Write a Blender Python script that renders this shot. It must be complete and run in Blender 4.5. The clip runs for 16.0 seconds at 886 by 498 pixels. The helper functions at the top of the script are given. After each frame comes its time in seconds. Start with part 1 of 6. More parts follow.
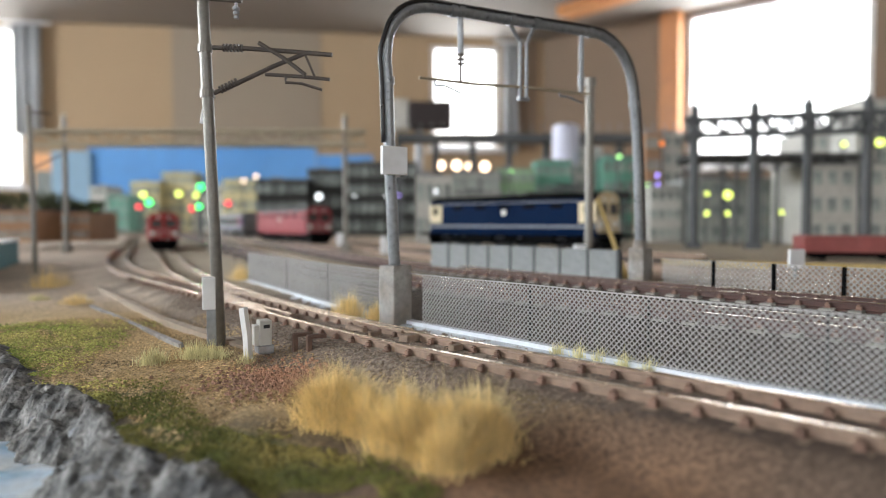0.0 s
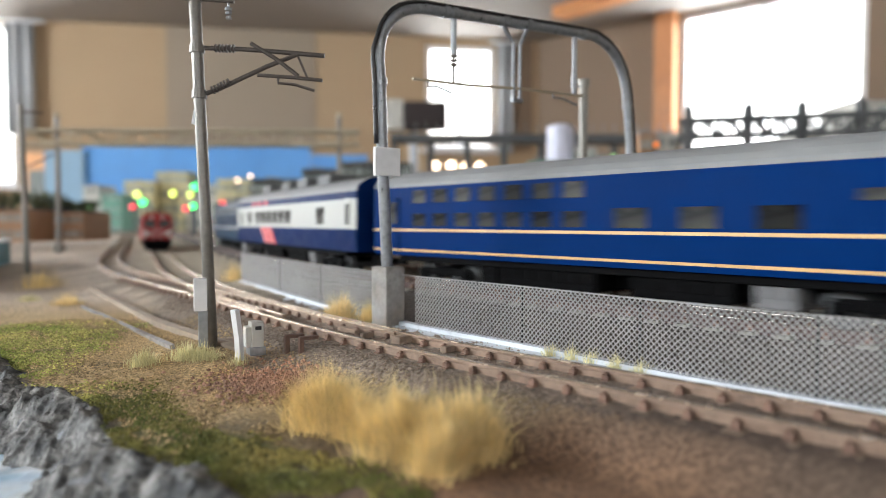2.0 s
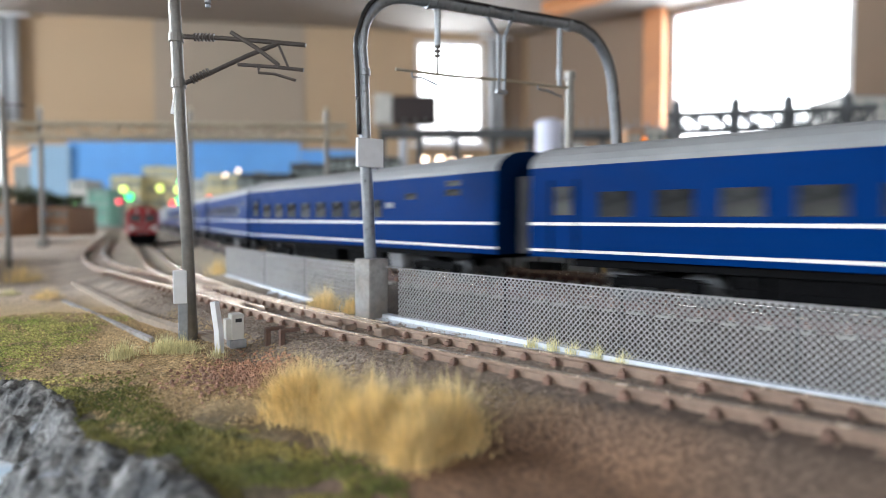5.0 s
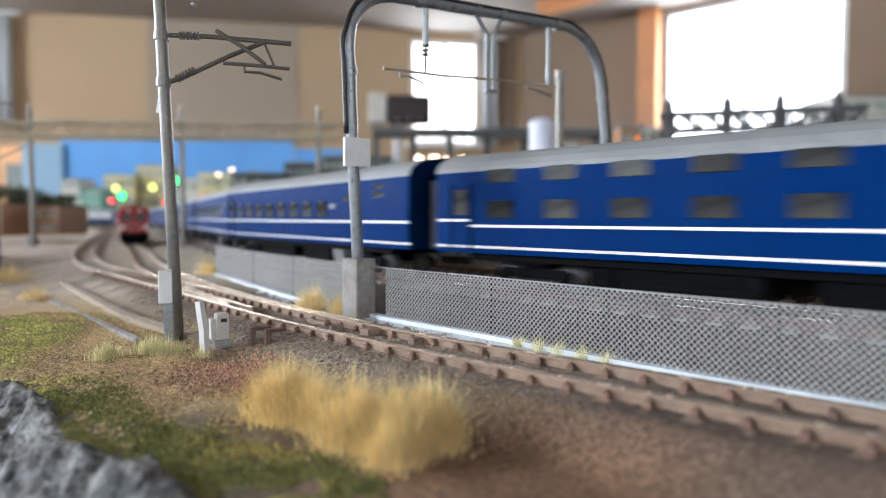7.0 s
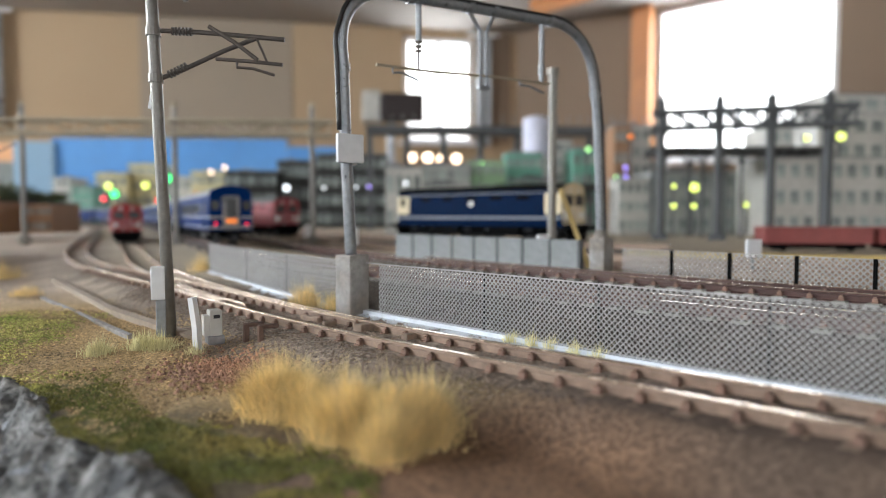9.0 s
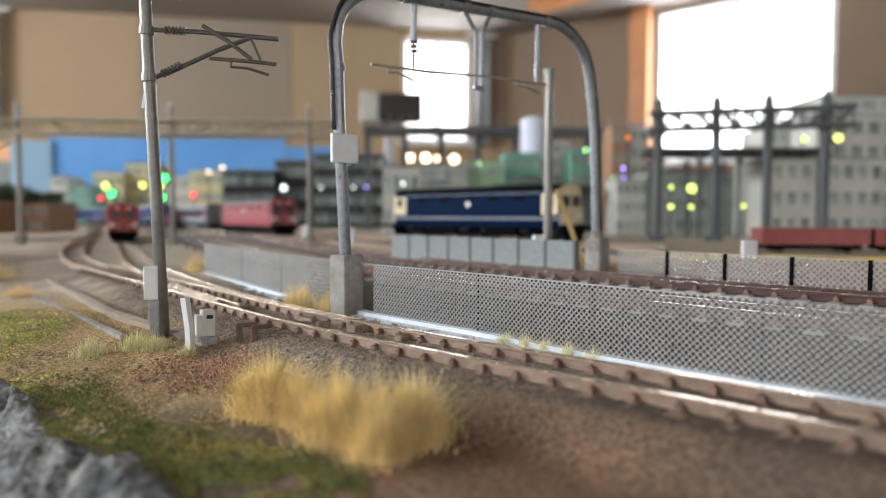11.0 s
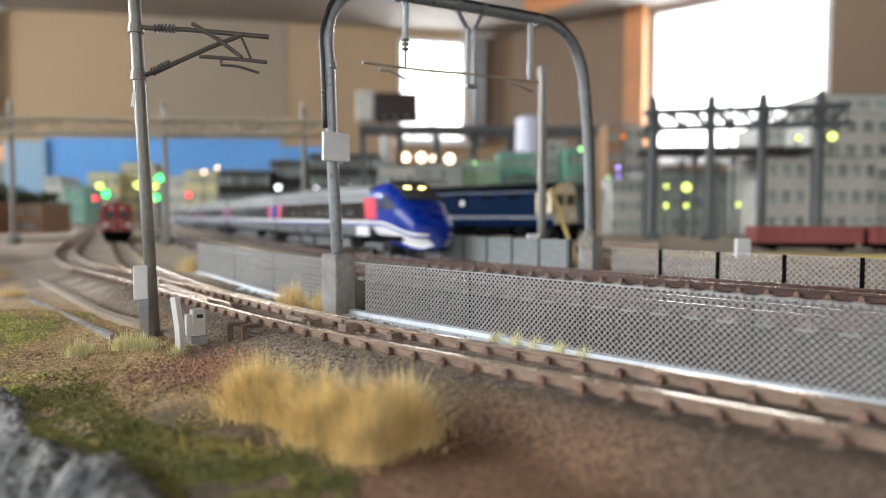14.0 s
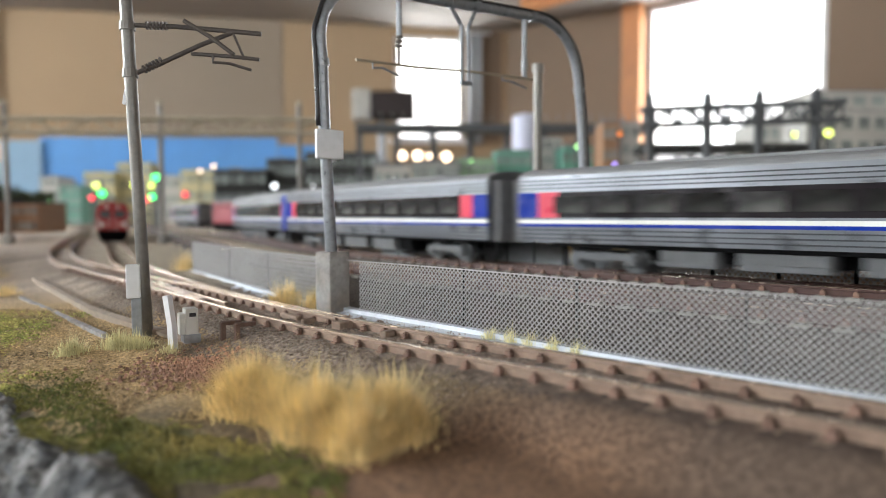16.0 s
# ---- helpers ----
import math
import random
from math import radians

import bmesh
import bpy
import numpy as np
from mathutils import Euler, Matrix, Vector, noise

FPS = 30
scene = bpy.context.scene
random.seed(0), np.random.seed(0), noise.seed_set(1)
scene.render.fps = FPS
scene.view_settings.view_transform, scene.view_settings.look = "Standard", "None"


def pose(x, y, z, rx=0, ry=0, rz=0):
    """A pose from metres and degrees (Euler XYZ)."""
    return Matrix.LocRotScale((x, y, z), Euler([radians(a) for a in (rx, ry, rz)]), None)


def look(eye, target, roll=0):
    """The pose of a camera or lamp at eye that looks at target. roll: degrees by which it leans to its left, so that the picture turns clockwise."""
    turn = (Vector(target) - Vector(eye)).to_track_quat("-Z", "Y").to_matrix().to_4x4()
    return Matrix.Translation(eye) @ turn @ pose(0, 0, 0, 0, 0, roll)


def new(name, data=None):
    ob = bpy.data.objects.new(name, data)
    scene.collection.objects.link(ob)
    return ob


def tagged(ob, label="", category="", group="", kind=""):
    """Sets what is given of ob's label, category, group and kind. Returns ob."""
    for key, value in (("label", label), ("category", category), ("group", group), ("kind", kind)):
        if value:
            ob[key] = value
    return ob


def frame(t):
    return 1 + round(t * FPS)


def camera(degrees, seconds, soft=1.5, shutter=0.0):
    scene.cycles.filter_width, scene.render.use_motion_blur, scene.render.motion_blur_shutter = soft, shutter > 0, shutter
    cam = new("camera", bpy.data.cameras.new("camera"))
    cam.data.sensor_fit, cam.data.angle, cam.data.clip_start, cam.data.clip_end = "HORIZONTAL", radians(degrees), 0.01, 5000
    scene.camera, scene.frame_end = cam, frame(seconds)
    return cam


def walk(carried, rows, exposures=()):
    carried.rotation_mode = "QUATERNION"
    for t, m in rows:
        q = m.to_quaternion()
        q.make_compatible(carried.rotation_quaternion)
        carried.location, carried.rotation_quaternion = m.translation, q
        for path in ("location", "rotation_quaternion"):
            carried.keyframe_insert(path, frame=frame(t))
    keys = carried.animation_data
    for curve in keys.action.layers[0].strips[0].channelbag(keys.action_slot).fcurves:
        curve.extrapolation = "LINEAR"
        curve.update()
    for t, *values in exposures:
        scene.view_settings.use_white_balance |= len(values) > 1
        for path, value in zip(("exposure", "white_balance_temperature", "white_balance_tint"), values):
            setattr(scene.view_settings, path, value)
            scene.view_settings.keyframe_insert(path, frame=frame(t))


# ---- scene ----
import itertools

# Lengths below are in millimetres (a 1:150 model railway); MM turns them into metres.
MM = 0.001
cam = camera(67, 16.0, soft=0.55, shutter=0.35)
cam.data.dof.use_dof = True
cam.data.dof.focus_distance = 0.106
cam.data.dof.aperture_fstop = 18.5


def gaze(x, y, z, yaw, pitch, roll):
    a, b = radians(yaw), radians(pitch)
    way = Vector((math.sin(a) * math.cos(b), math.cos(a) * math.cos(b), math.sin(b)))
    eye = Vector((x, y, z)) * MM
    return look(eye, eye + way, roll)


# seconds, eye in mm, yaw to the right, pitch up, roll
PATH = [
    (0.0, 0.00, 0.00, 18.30, 0.000, -2.200, 0.000),
    (0.5, 0.30, -0.00, 18.27, 0.159, -2.187, 0.020),
    (1.0, 0.68, 0.22, 18.58, 0.306, -2.213, 0.109),
    (1.5, 0.68, 0.29, 18.48, 0.438, -2.090, 0.144),
    (2.0, 0.42, 0.12, 18.54, 0.432, -2.189, 0.096),
    (2.5, 1.22, 0.82, 18.01, 0.515, -2.204, -0.065),
    (3.0, 1.76, 0.76, 18.11, 0.785, -2.344, 0.066),
    (3.5, 1.62, 0.78, 18.02, 1.043, -2.450, 0.143),
    (4.0, 1.60, 0.82, 17.83, 1.071, -2.497, 0.120),
    (6.5, 2.62, 1.04, 17.85, 1.687, -2.648, 0.078),
    (7.0, 3.09, 1.10, 17.87, 1.723, -2.638, 0.092),
    (7.5, 3.13, 1.21, 17.71, 1.936, -2.607, 0.060),
    (8.0, 2.83, 1.01, 17.87, 2.204, -2.815, 0.189),
    (8.5, 3.37, 1.11, 17.55, 2.342, -2.760, 0.091),
    (9.0, 3.22, 0.94, 17.53, 2.241, -2.804, 0.054),
    (11.5, 3.96, 1.32, 17.52, 2.443, -2.766, 0.166),
    (12.0, 3.95, 1.46, 17.38, 2.449, -2.770, 0.002),
    (12.5, 4.70, 1.68, 17.37, 2.571, -2.914, -0.097),
    (13.0, 4.76, 1.44, 17.54, 2.769, -2.968, 0.020),
    (13.5, 4.86, 1.63, 17.41, 2.841, -2.888, 0.057),
    (14.0, 4.71, 1.58, 17.29, 2.716, -2.794, 0.040),
    (14.5, 5.13, 1.72, 17.38, 2.664, -2.889, -0.085),
    (15.0, 5.40, 1.68, 17.36, 2.865, -2.945, -0.030),
    (15.5, 5.36, 1.74, 17.42, 2.897, -2.978, -0.129),
    (16.0, 5.36, 1.91, 17.12, 2.920, -2.944, -0.186),
]
walk(cam, [(t, gaze(*row)) for t, *row in PATH], exposures=[
    (0.0, -0.06, 6500, 10), (0.5, -0.05, 6500, 10), (1.0, 0.1, 6450, 10), (1.5, 0.0, 6550, 10), (2.0, 0.1, 6500, 10), (3.0, 0.18, 6250, 10), (4.0, 0.17, 6150, 10),
    (7.0, 0.16, 6100, 10), (8.0, 0.12, 6150, 10), (8.6, -0.02, 6300, 10), (9.2, -0.05, 6400, 10), (12.0, -0.05, 6500, 10), (16.0, 0.0, 6500, 10)])

# ---- light ----
world = bpy.data.worlds.new("daylight")
scene.world = world
world.use_nodes = True
sky = world.node_tree.nodes.new("ShaderNodeTexSky")
sky.sky_type, sky.sun_disc = "NISHITA", False
sky.sun_elevation, sky.sun_rotation = radians(38), radians(150)
world.node_tree.links.new(sky.outputs[0], world.node_tree.nodes["Background"].inputs[0])
world.node_tree.nodes["Background"].inputs[1].default_value = 0.12


def window_light(name, x, y, z, aim, w, h, power, colour=(0.9, 0.96, 1.0)):
    """An area lamp in a window's opening: the sky's light that falls in."""
    data = bpy.data.lights.new(name, "AREA")
    data.shape, data.size, data.size_y, data.energy, data.color = "RECTANGLE", w * MM, h * MM, power, colour
    ob = new(name, data)
    eye = Vector((x, y, z)) * MM
    ob.matrix_world = look(eye, Vector(aim) * MM)
    return ob


# ---- materials ----
def material(name, colour, rough=0.6, metal=0.0, vary=0.12, scale=400.0, bump=0.0, second=None, mix=0.5, big=None, emit=0.0, coat=0.0, rnd=0.0, island=False, alpha=1.0, trans=0.0, rough_vary=0.1, spec=0.5):
    """Principled surface with colour variation at two scales (noise per metre), fine relief and optional second tint."""
    m = bpy.data.materials.new(name)
    m.use_nodes = True
    nt = m.node_tree
    nd, ln = nt.nodes, nt.links
    p = nd["Principled BSDF"]
    p.inputs["Roughness"].default_value = rough
    p.inputs["Metallic"].default_value = metal
    p.inputs["Specular IOR Level"].default_value = spec
    p.inputs["Coat Weight"].default_value = coat
    p.inputs["Transmission Weight"].default_value = trans
    tc = nd.new("ShaderNodeTexCoord")
    n1 = nd.new("ShaderNodeTexNoise")
    n1.inputs["Scale"].default_value, n1.inputs["Detail"].default_value = scale, 6.0
    ln.new(tc.outputs["Object"], n1.inputs["Vector"])
    n2 = nd.new("ShaderNodeTexNoise")
    n2.inputs["Scale"].default_value, n2.inputs["Detail"].default_value = big or scale / 9.0, 3.0
    ln.new(tc.outputs["Object"], n2.inputs["Vector"])
    base = nd.new("ShaderNodeMixRGB")
    base.inputs[1].default_value = (*colour, 1)
    base.inputs[2].default_value = (*(second or [c * 0.6 for c in colour]), 1)
    ramp = nd.new("ShaderNodeMapRange")
    ramp.inputs[1].default_value, ramp.inputs[2].default_value = 0.5 - 0.16, 0.5 + 0.16
    ramp.inputs[3].default_value, ramp.inputs[4].default_value = 0.0, mix if second else 0.35
    ln.new(n2.outputs["Fac"], ramp.inputs[0])
    ln.new(ramp.outputs[0], base.inputs[0])
    hsv = nd.new("ShaderNodeHueSaturation")
    ln.new(base.outputs[0], hsv.inputs["Color"])
    val = nd.new("ShaderNodeMapRange")
    val.inputs[1].default_value, val.inputs[2].default_value = 0.3, 0.7
    val.inputs[3].default_value, val.inputs[4].default_value = 1 - vary, 1 + vary
    ln.new(n1.outputs["Fac"], val.inputs[0])
    last = val.outputs[0]
    if rnd:
        src = nd.new("ShaderNodeNewGeometry").outputs["Random Per Island"] if island else nd.new("ShaderNodeObjectInfo").outputs["Random"]
        r = nd.new("ShaderNodeMapRange")
        r.inputs[3].default_value, r.inputs[4].default_value = 1 - rnd, 1 + rnd
        ln.new(src, r.inputs[0])
        mul = nd.new("ShaderNodeMath")
        mul.operation = "MULTIPLY"
        ln.new(last, mul.inputs[0])
        ln.new(r.outputs[0], mul.inputs[1])
        last = mul.outputs[0]
    ln.new(last, hsv.inputs["Value"])
    ln.new(hsv.outputs[0], p.inputs["Base Color"])
    rr = nd.new("ShaderNodeMapRange")
    rr.inputs[1].default_value, rr.inputs[2].default_value = 0.3, 0.7
    rr.inputs[3].default_value, rr.inputs[4].default_value = max(rough - rough_vary, 0.03), min(rough + rough_vary, 1)
    ln.new(n1.outputs["Fac"], rr.inputs[0])
    ln.new(rr.outputs[0], p.inputs["Roughness"])
    if bump:
        b = nd.new("ShaderNodeBump")
        b.inputs["Strength"].default_value, b.inputs["Distance"].default_value = 0.7, bump * MM
        ln.new(n1.outputs["Fac"], b.inputs["Height"])
        ln.new(b.outputs[0], p.inputs["Normal"])
    if emit:
        p.inputs["Emission Color"].default_value = (*colour, 1)
        p.inputs["Emission Strength"].default_value = emit
    return m


# ---- mesh helpers (millimetres) ----
def link(bm, name, mat, smooth=False):
    me = bpy.data.meshes.new(name)
    bmesh.ops.scale(bm, vec=(MM, MM, MM), verts=bm.verts)
    bmesh.ops.recalc_face_normals(bm, faces=bm.faces)
    bm.to_mesh(me)
    bm.free()
    for m in (mat if isinstance(mat, (list, tuple)) else [mat]):
        me.materials.append(m)
    if smooth:
        for p in me.polygons:
            p.use_smooth = True
    return new(name, me)


def part(name, bm, mat, parent, label="", smooth=False):
    ob = link(bm, name, mat, smooth)
    ob.parent = parent
    if label:
        tagged(ob, label=label)
    return ob


def thing(name, label, category, m=None, group="", kind=""):
    ob = new(name)
    ob.empty_display_size = 0.01
    if m is not None:
        ob.matrix_basis = m
    return tagged(ob, label, category, group, kind)


def at(x, y, z, rz=0, rx=0, ry=0):
    return pose(x * MM, y * MM, z * MM, rx, ry, rz)


def bmnew():
    return bmesh.new()


def box(bm, x, y, z, sx, sy, sz, rz=0.0, bev=0.0, mat=0, rx=0.0, ry=0.0):
    """A box by its centre and sizes, its edges bevelled by bev."""
    m = Matrix.LocRotScale((x, y, z), Euler((radians(rx), radians(ry), radians(rz))), (sx, sy, sz))
    g = bmesh.ops.create_cube(bm, size=1.0, matrix=m)
    fs = list({f for v in g["verts"] for f in v.link_faces})
    for f in fs:
        f.material_index = mat
    if bev:
        es = list({e for v in g["verts"] for e in v.link_edges})
        r = bmesh.ops.bevel(bm, geom=es, offset=bev, segments=2, affect="EDGES", profile=0.5)
        for f in r["faces"]:
            f.material_index = mat
    return bm


def cyl(bm, a, b, r, seg=10, r2=None, mat=0):
    a, b = Vector(a), Vector(b)
    q = (b - a).to_track_quat("Z", "Y").to_matrix().to_4x4()
    m = Matrix.Translation((a + b) / 2) @ q
    g = bmesh.ops.create_cone(bm, cap_ends=True, segments=seg, radius1=r, radius2=r if r2 is None else r2, depth=(b - a).length, matrix=m)
    for f in {f for v in g["verts"] for f in v.link_faces}:
        f.material_index = mat
    return bm


def tube(bm, pts, r, seg=10):
    """A round rod along a line of points."""
    pts = [Vector(p) for p in pts]
    rings = []
    for i, p in enumerate(pts):
        d = (pts[min(i + 1, len(pts) - 1)] - pts[max(i - 1, 0)]).normalized()
        u = d.cross(Vector((0.31, -0.9, 0.2))).normalized()
        w = d.cross(u)
        rings.append([bm.verts.new(p + (u * math.cos(k * 2 * math.pi / seg) + w * math.sin(k * 2 * math.pi / seg)) * r) for k in range(seg)])
    for a, b in zip(rings, rings[1:]):
        for k in range(seg):
            bm.faces.new((a[k], a[(k + 1) % seg], b[(k + 1) % seg], b[k]))
    bm.faces.new(rings[0][::-1])
    bm.faces.new(rings[-1])
    return bm


def sweep(bm, path, prof, close=True, mat=0):
    """A profile of (across, up) carried along a plan path of (x, y) at height z0 in prof."""
    rings = []
    for i, p in enumerate(path):
        a, b = path[max(i - 1, 0)], path[min(i + 1, len(path) - 1)]
        d = Vector((b[0] - a[0], b[1] - a[1])).normalized()
        n = Vector((d.y, -d.x))
        rings.append([bm.verts.new((p[0] + n.x * u, p[1] + n.y * u, (p[2] if len(p) > 2 else 0) + v)) for u, v in prof])
    k = len(prof)
    for a, b in zip(rings, rings[1:]):
        for i in range(k if close else k - 1):
            f = bm.faces.new((a[i], a[(i + 1) % k], b[(i + 1) % k], b[i]))
            f.material_index = mat
    if close:
        bm.faces.new(rings[0][::-1]).material_index = mat
        bm.faces.new(rings[-1]).material_index = mat
    return bm


def prism(bm, poly, z0, z1, mat=0):
    """An upright prism over a plan polygon."""
    lo = [bm.verts.new((x, y, z0)) for x, y in poly]
    hi = [bm.verts.new((x, y, z1)) for x, y in poly]
    n = len(poly)
    for i in range(n):
        bm.faces.new((lo[i], lo[(i + 1) % n], hi[(i + 1) % n], hi[i])).material_index = mat
    bm.faces.new(lo[::-1]).material_index = mat
    bm.faces.new(hi).material_index = mat
    return bm


def smooth_line(pts, step=4.0):
    """Catmull-Rom through plan points, resampled at even steps."""
    out = []
    P = [np.array(p, float) for p in pts]
    P = [2 * P[0] - P[1]] + P + [2 * P[-1] - P[-2]]
    for a, b, c, d in zip(P, P[1:], P[2:], P[3:]):
        for t in np.linspace(0, 1, 24, endpoint=False):
            out.append(0.5 * (2 * b + (c - a) * t + (2 * a - 5 * b + 4 * c - d) * t * t + (3 * b - a - 3 * c + d) * t ** 3))
    out.append(P[-2])
    out = np.array(out)
    s = np.r_[0, np.cumsum(np.hypot(*np.diff(out, axis=0).T))]
    q = np.arange(0, s[-1], step)
    return np.stack([np.interp(q, s, out[:, 0]), np.interp(q, s, out[:, 1])], 1)


def shifted(line, off):
    """The line moved sideways: plus is away from the camera's side (to the line's right)."""
    d = np.gradient(line, axis=0)
    d /= np.hypot(d[:, 0], d[:, 1])[:, None]
    return line + np.stack([d[:, 1], -d[:, 0]], 1) * off


class Run:
    """A track's centre line, by distance along it."""

    def __init__(self, line):
        self.line = np.array(line)
        self.s = np.r_[0, np.cumsum(np.hypot(*np.diff(self.line, axis=0).T))]

    def at(self, s):
        s = min(max(s, 0), self.s[-1])
        return np.array([np.interp(s, self.s, self.line[:, 0]), np.interp(s, self.s, self.line[:, 1])])

    def near(self, x, y):
        return self.s[np.argmin(np.hypot(self.line[:, 0] - x, self.line[:, 1] - y))]


# ---- plan ----
front_rail = smooth_line([(170, -82), (110, -17), (70, 24.5), (48.5, 46.8), (27.4, 68), (0.5, 94.4), (-23.5, 121.6), (-56.5, 165.7), (-92, 212), (-128, 262), (-166, 330), (-204, 412), (-300, 627), (-560, 1211)])
line1 = shifted(front_rail, 4.5)


def headed(x, y, legs, step=3.0):
    """A plan line from (x, y): legs of (length, heading at its end), headings in degrees to the left of +y."""
    pts, h = [(x, y)], legs[0][1]
    for length, h2 in legs:
        n = max(int(length / step), 1)
        for i in range(n):
            a = radians(h + (h2 - h) * (i + 0.5) / n)
            x, y = x - math.sin(a) * length / n, y + math.cos(a) * length / n
            pts.append((x, y))
        h = h2
    return np.array(pts)


def main_line():
    """The outer main line: straight, a bend, straight again, a wide loop and the way back."""
    back, x, y = [(12.0, 150.0)], 12.0, 150.0
    for i in range(975):
        h = radians(39 + min(i * 2 + 1, 100) * 0.05)
        x, y = x + math.sin(h) * 2, y - math.cos(h) * 2
        back.append((x, y))
    ahead = headed(12, 150, [(0.5, 39), (158, 24), (760, 24), (1246, 194), (2400, 194)], 2.0)
    return np.array(back[::-1] + ahead[2:].tolist())


line2 = main_line()
line3 = shifted(line2, 35.0)
siding = smooth_line([(-4, 107), (-25, 133), (-48, 166), (-74, 210), (-103, 264), (-136, 336), (-172, 415), (-262, 612), (-520, 1180)])
run1, run2, run3 = Run(line1), Run(line2), Run(line3)
Z2 = 4.0
# ---- surfaces ----
M_rail = material("rusty_rail", (0.3, 0.215, 0.16), 0.55, 0.3, 0.2, 900, 0.05, (0.19, 0.12, 0.085))
M_head = material("worn_rail_head", (0.66, 0.54, 0.42), 0.22, 0.85, 0.2, 600, 0.02, (0.45, 0.33, 0.24))
M_redrail = material("dark_red_brown_rail", (0.08, 0.036, 0.029), 0.5, 0.1, 0.15, 900, 0.03, (0.05, 0.026, 0.022))
M_palesleeper = material("pale_concrete_sleeper", (0.29, 0.28, 0.25), 0.85, 0, 0.15, 900, 0.06, (0.2, 0.19, 0.165), rnd=0.15)
M_sleeper = material("brown_sleeper", (0.24, 0.17, 0.125), 0.85, 0, 0.2, 900, 0.08, (0.32, 0.24, 0.18), rnd=0.15)
M_chair = material("rust_chair", (0.15, 0.085, 0.065), 0.8, 0, 0.2, 1200, 0.05, (0.22, 0.14, 0.1), rnd=0.25)
M_steel = material("grey_painted_steel", (0.24, 0.255, 0.275), 0.36, 0.4, 0.18, 900, 0.04, (0.33, 0.34, 0.35))
M_pole = material("dull_grey_pole", (0.2, 0.19, 0.175), 0.45, 0.35, 0.15, 900, 0.03, (0.26, 0.24, 0.21))
M_arm = material("brown_grey_bracket", (0.1, 0.082, 0.07), 0.5, 0.3, 0.15, 1200, 0.03)
M_conc = material("grey_concrete", (0.33, 0.32, 0.31), 0.85, 0, 0.25, 700, 0.12, (0.19, 0.155, 0.125), mix=0.8, big=170)
M_plinth = material("pale_blue_grey_plinth", (0.66, 0.71, 0.77), 0.55, 0, 0.08, 700, 0.04, (0.5, 0.52, 0.55), big=60)
M_wire = material("galvanised_wire", (0.36, 0.355, 0.35), 0.36, 0.35, 0.08, 900, 0.0, (0.31, 0.305, 0.295), big=60)
M_white = material("white_plastic", (0.8, 0.81, 0.83), 0.45, 0, 0.05, 500, 0.02)
M_black = material("black_cable", (0.012, 0.012, 0.014), 0.35, 0, 0.1, 800)
M_dark = material("dark_underframe", (0.005, 0.005, 0.0055), 0.7, 0, 0.25, 600, 0.03, spec=0.03)
M_glass = material("dark_window_glass", (0.06, 0.065, 0.07), 0.12, 0, 0.35, 120, 0, (0.16, 0.16, 0.15), rnd=0.5, rough_vary=0.04)
M_blue = material("coach_blue_paint", (0.0, 0.0235, 0.124), 0.5, 0, 0.05, 300, 0, (0.0, 0.019, 0.108), spec=0.03)
M_gold = material("gold_stripe", (0.75, 0.5, 0.22), 0.4, 0, 0.05)
M_offwhite = material("off_white_coach_paint", (0.44, 0.45, 0.43), 0.45, 0, 0.05, 300, 0, (0.4, 0.41, 0.39), spec=0.3)
M_cream = material("cream_white_paint", (0.8, 0.8, 0.76), 0.4, 0, 0.04, 300, 0, (0.72, 0.73, 0.7), coat=0.2)
M_roof = material("grey_roof", (0.25, 0.255, 0.26), 0.6, 0, 0.1, 300, 0.02, (0.19, 0.19, 0.2), spec=0.25)
M_bellows = material("grey_gangway", (0.16, 0.16, 0.165), 0.6, 0, 0.15, 500, 0.02)
M_red = material("red_paint", (0.62, 0.02, 0.03), 0.4, 0, 0.05, coat=0.2)
M_pinkish = material("pale_red_paint", (0.75, 0.3, 0.3), 0.4, 0, 0.05)
M_teal = material("locomotive_blue", (0.003, 0.026, 0.058), 0.4, 0, 0.08, 300, 0, (0.002, 0.02, 0.047), spec=0.08)
M_silver = material("brushed_silver_side", (0.24, 0.255, 0.28), 0.34, 0.5, 0.06, 200, 0, (0.075, 0.08, 0.09), spec=0.3)
M_greyband = material("pale_grey_band", (0.22, 0.24, 0.27), 0.5, 0, 0.08, 300, 0, spec=0.2)
M_navy = material("dark_navy_paint", (0.001, 0.011, 0.042), 0.5, 0, 0.08, 300, spec=0.03)
M_creamface = material("cream_cab_front", (0.72, 0.6, 0.38), 0.45, 0, 0.06)
M_locored = material("dark_red_locomotive", (0.34, 0.025, 0.025), 0.42, 0, 0.1, 300, spec=0.25)
M_rosered = material("rose_red_locomotive", (0.3, 0.06, 0.07), 0.45, 0, 0.1, 300, spec=0.25)
M_hotblue = material("bright_blue_paint", (0.003, 0.03, 0.32), 0.3, 0, 0.05, 300, 0, spec=0.25)
M_hotred = material("bright_red_patch", (0.75, 0.03, 0.08), 0.35, 0, 0.05)
M_straw = material("straw_grass", (0.9, 0.72, 0.36), 0.7, 0, 0.12, 300, 0, (0.82, 0.6, 0.25), rnd=0.25, island=True)
M_pale = material("pale_green_straw", (0.78, 0.72, 0.42), 0.7, 0, 0.15, 300, 0, (0.6, 0.56, 0.27), rnd=0.25, island=True)
# nearly one turf hue twice: darker for the bank, paler for the meadow
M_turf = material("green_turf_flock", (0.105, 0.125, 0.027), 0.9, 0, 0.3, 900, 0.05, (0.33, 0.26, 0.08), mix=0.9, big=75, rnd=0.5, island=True)
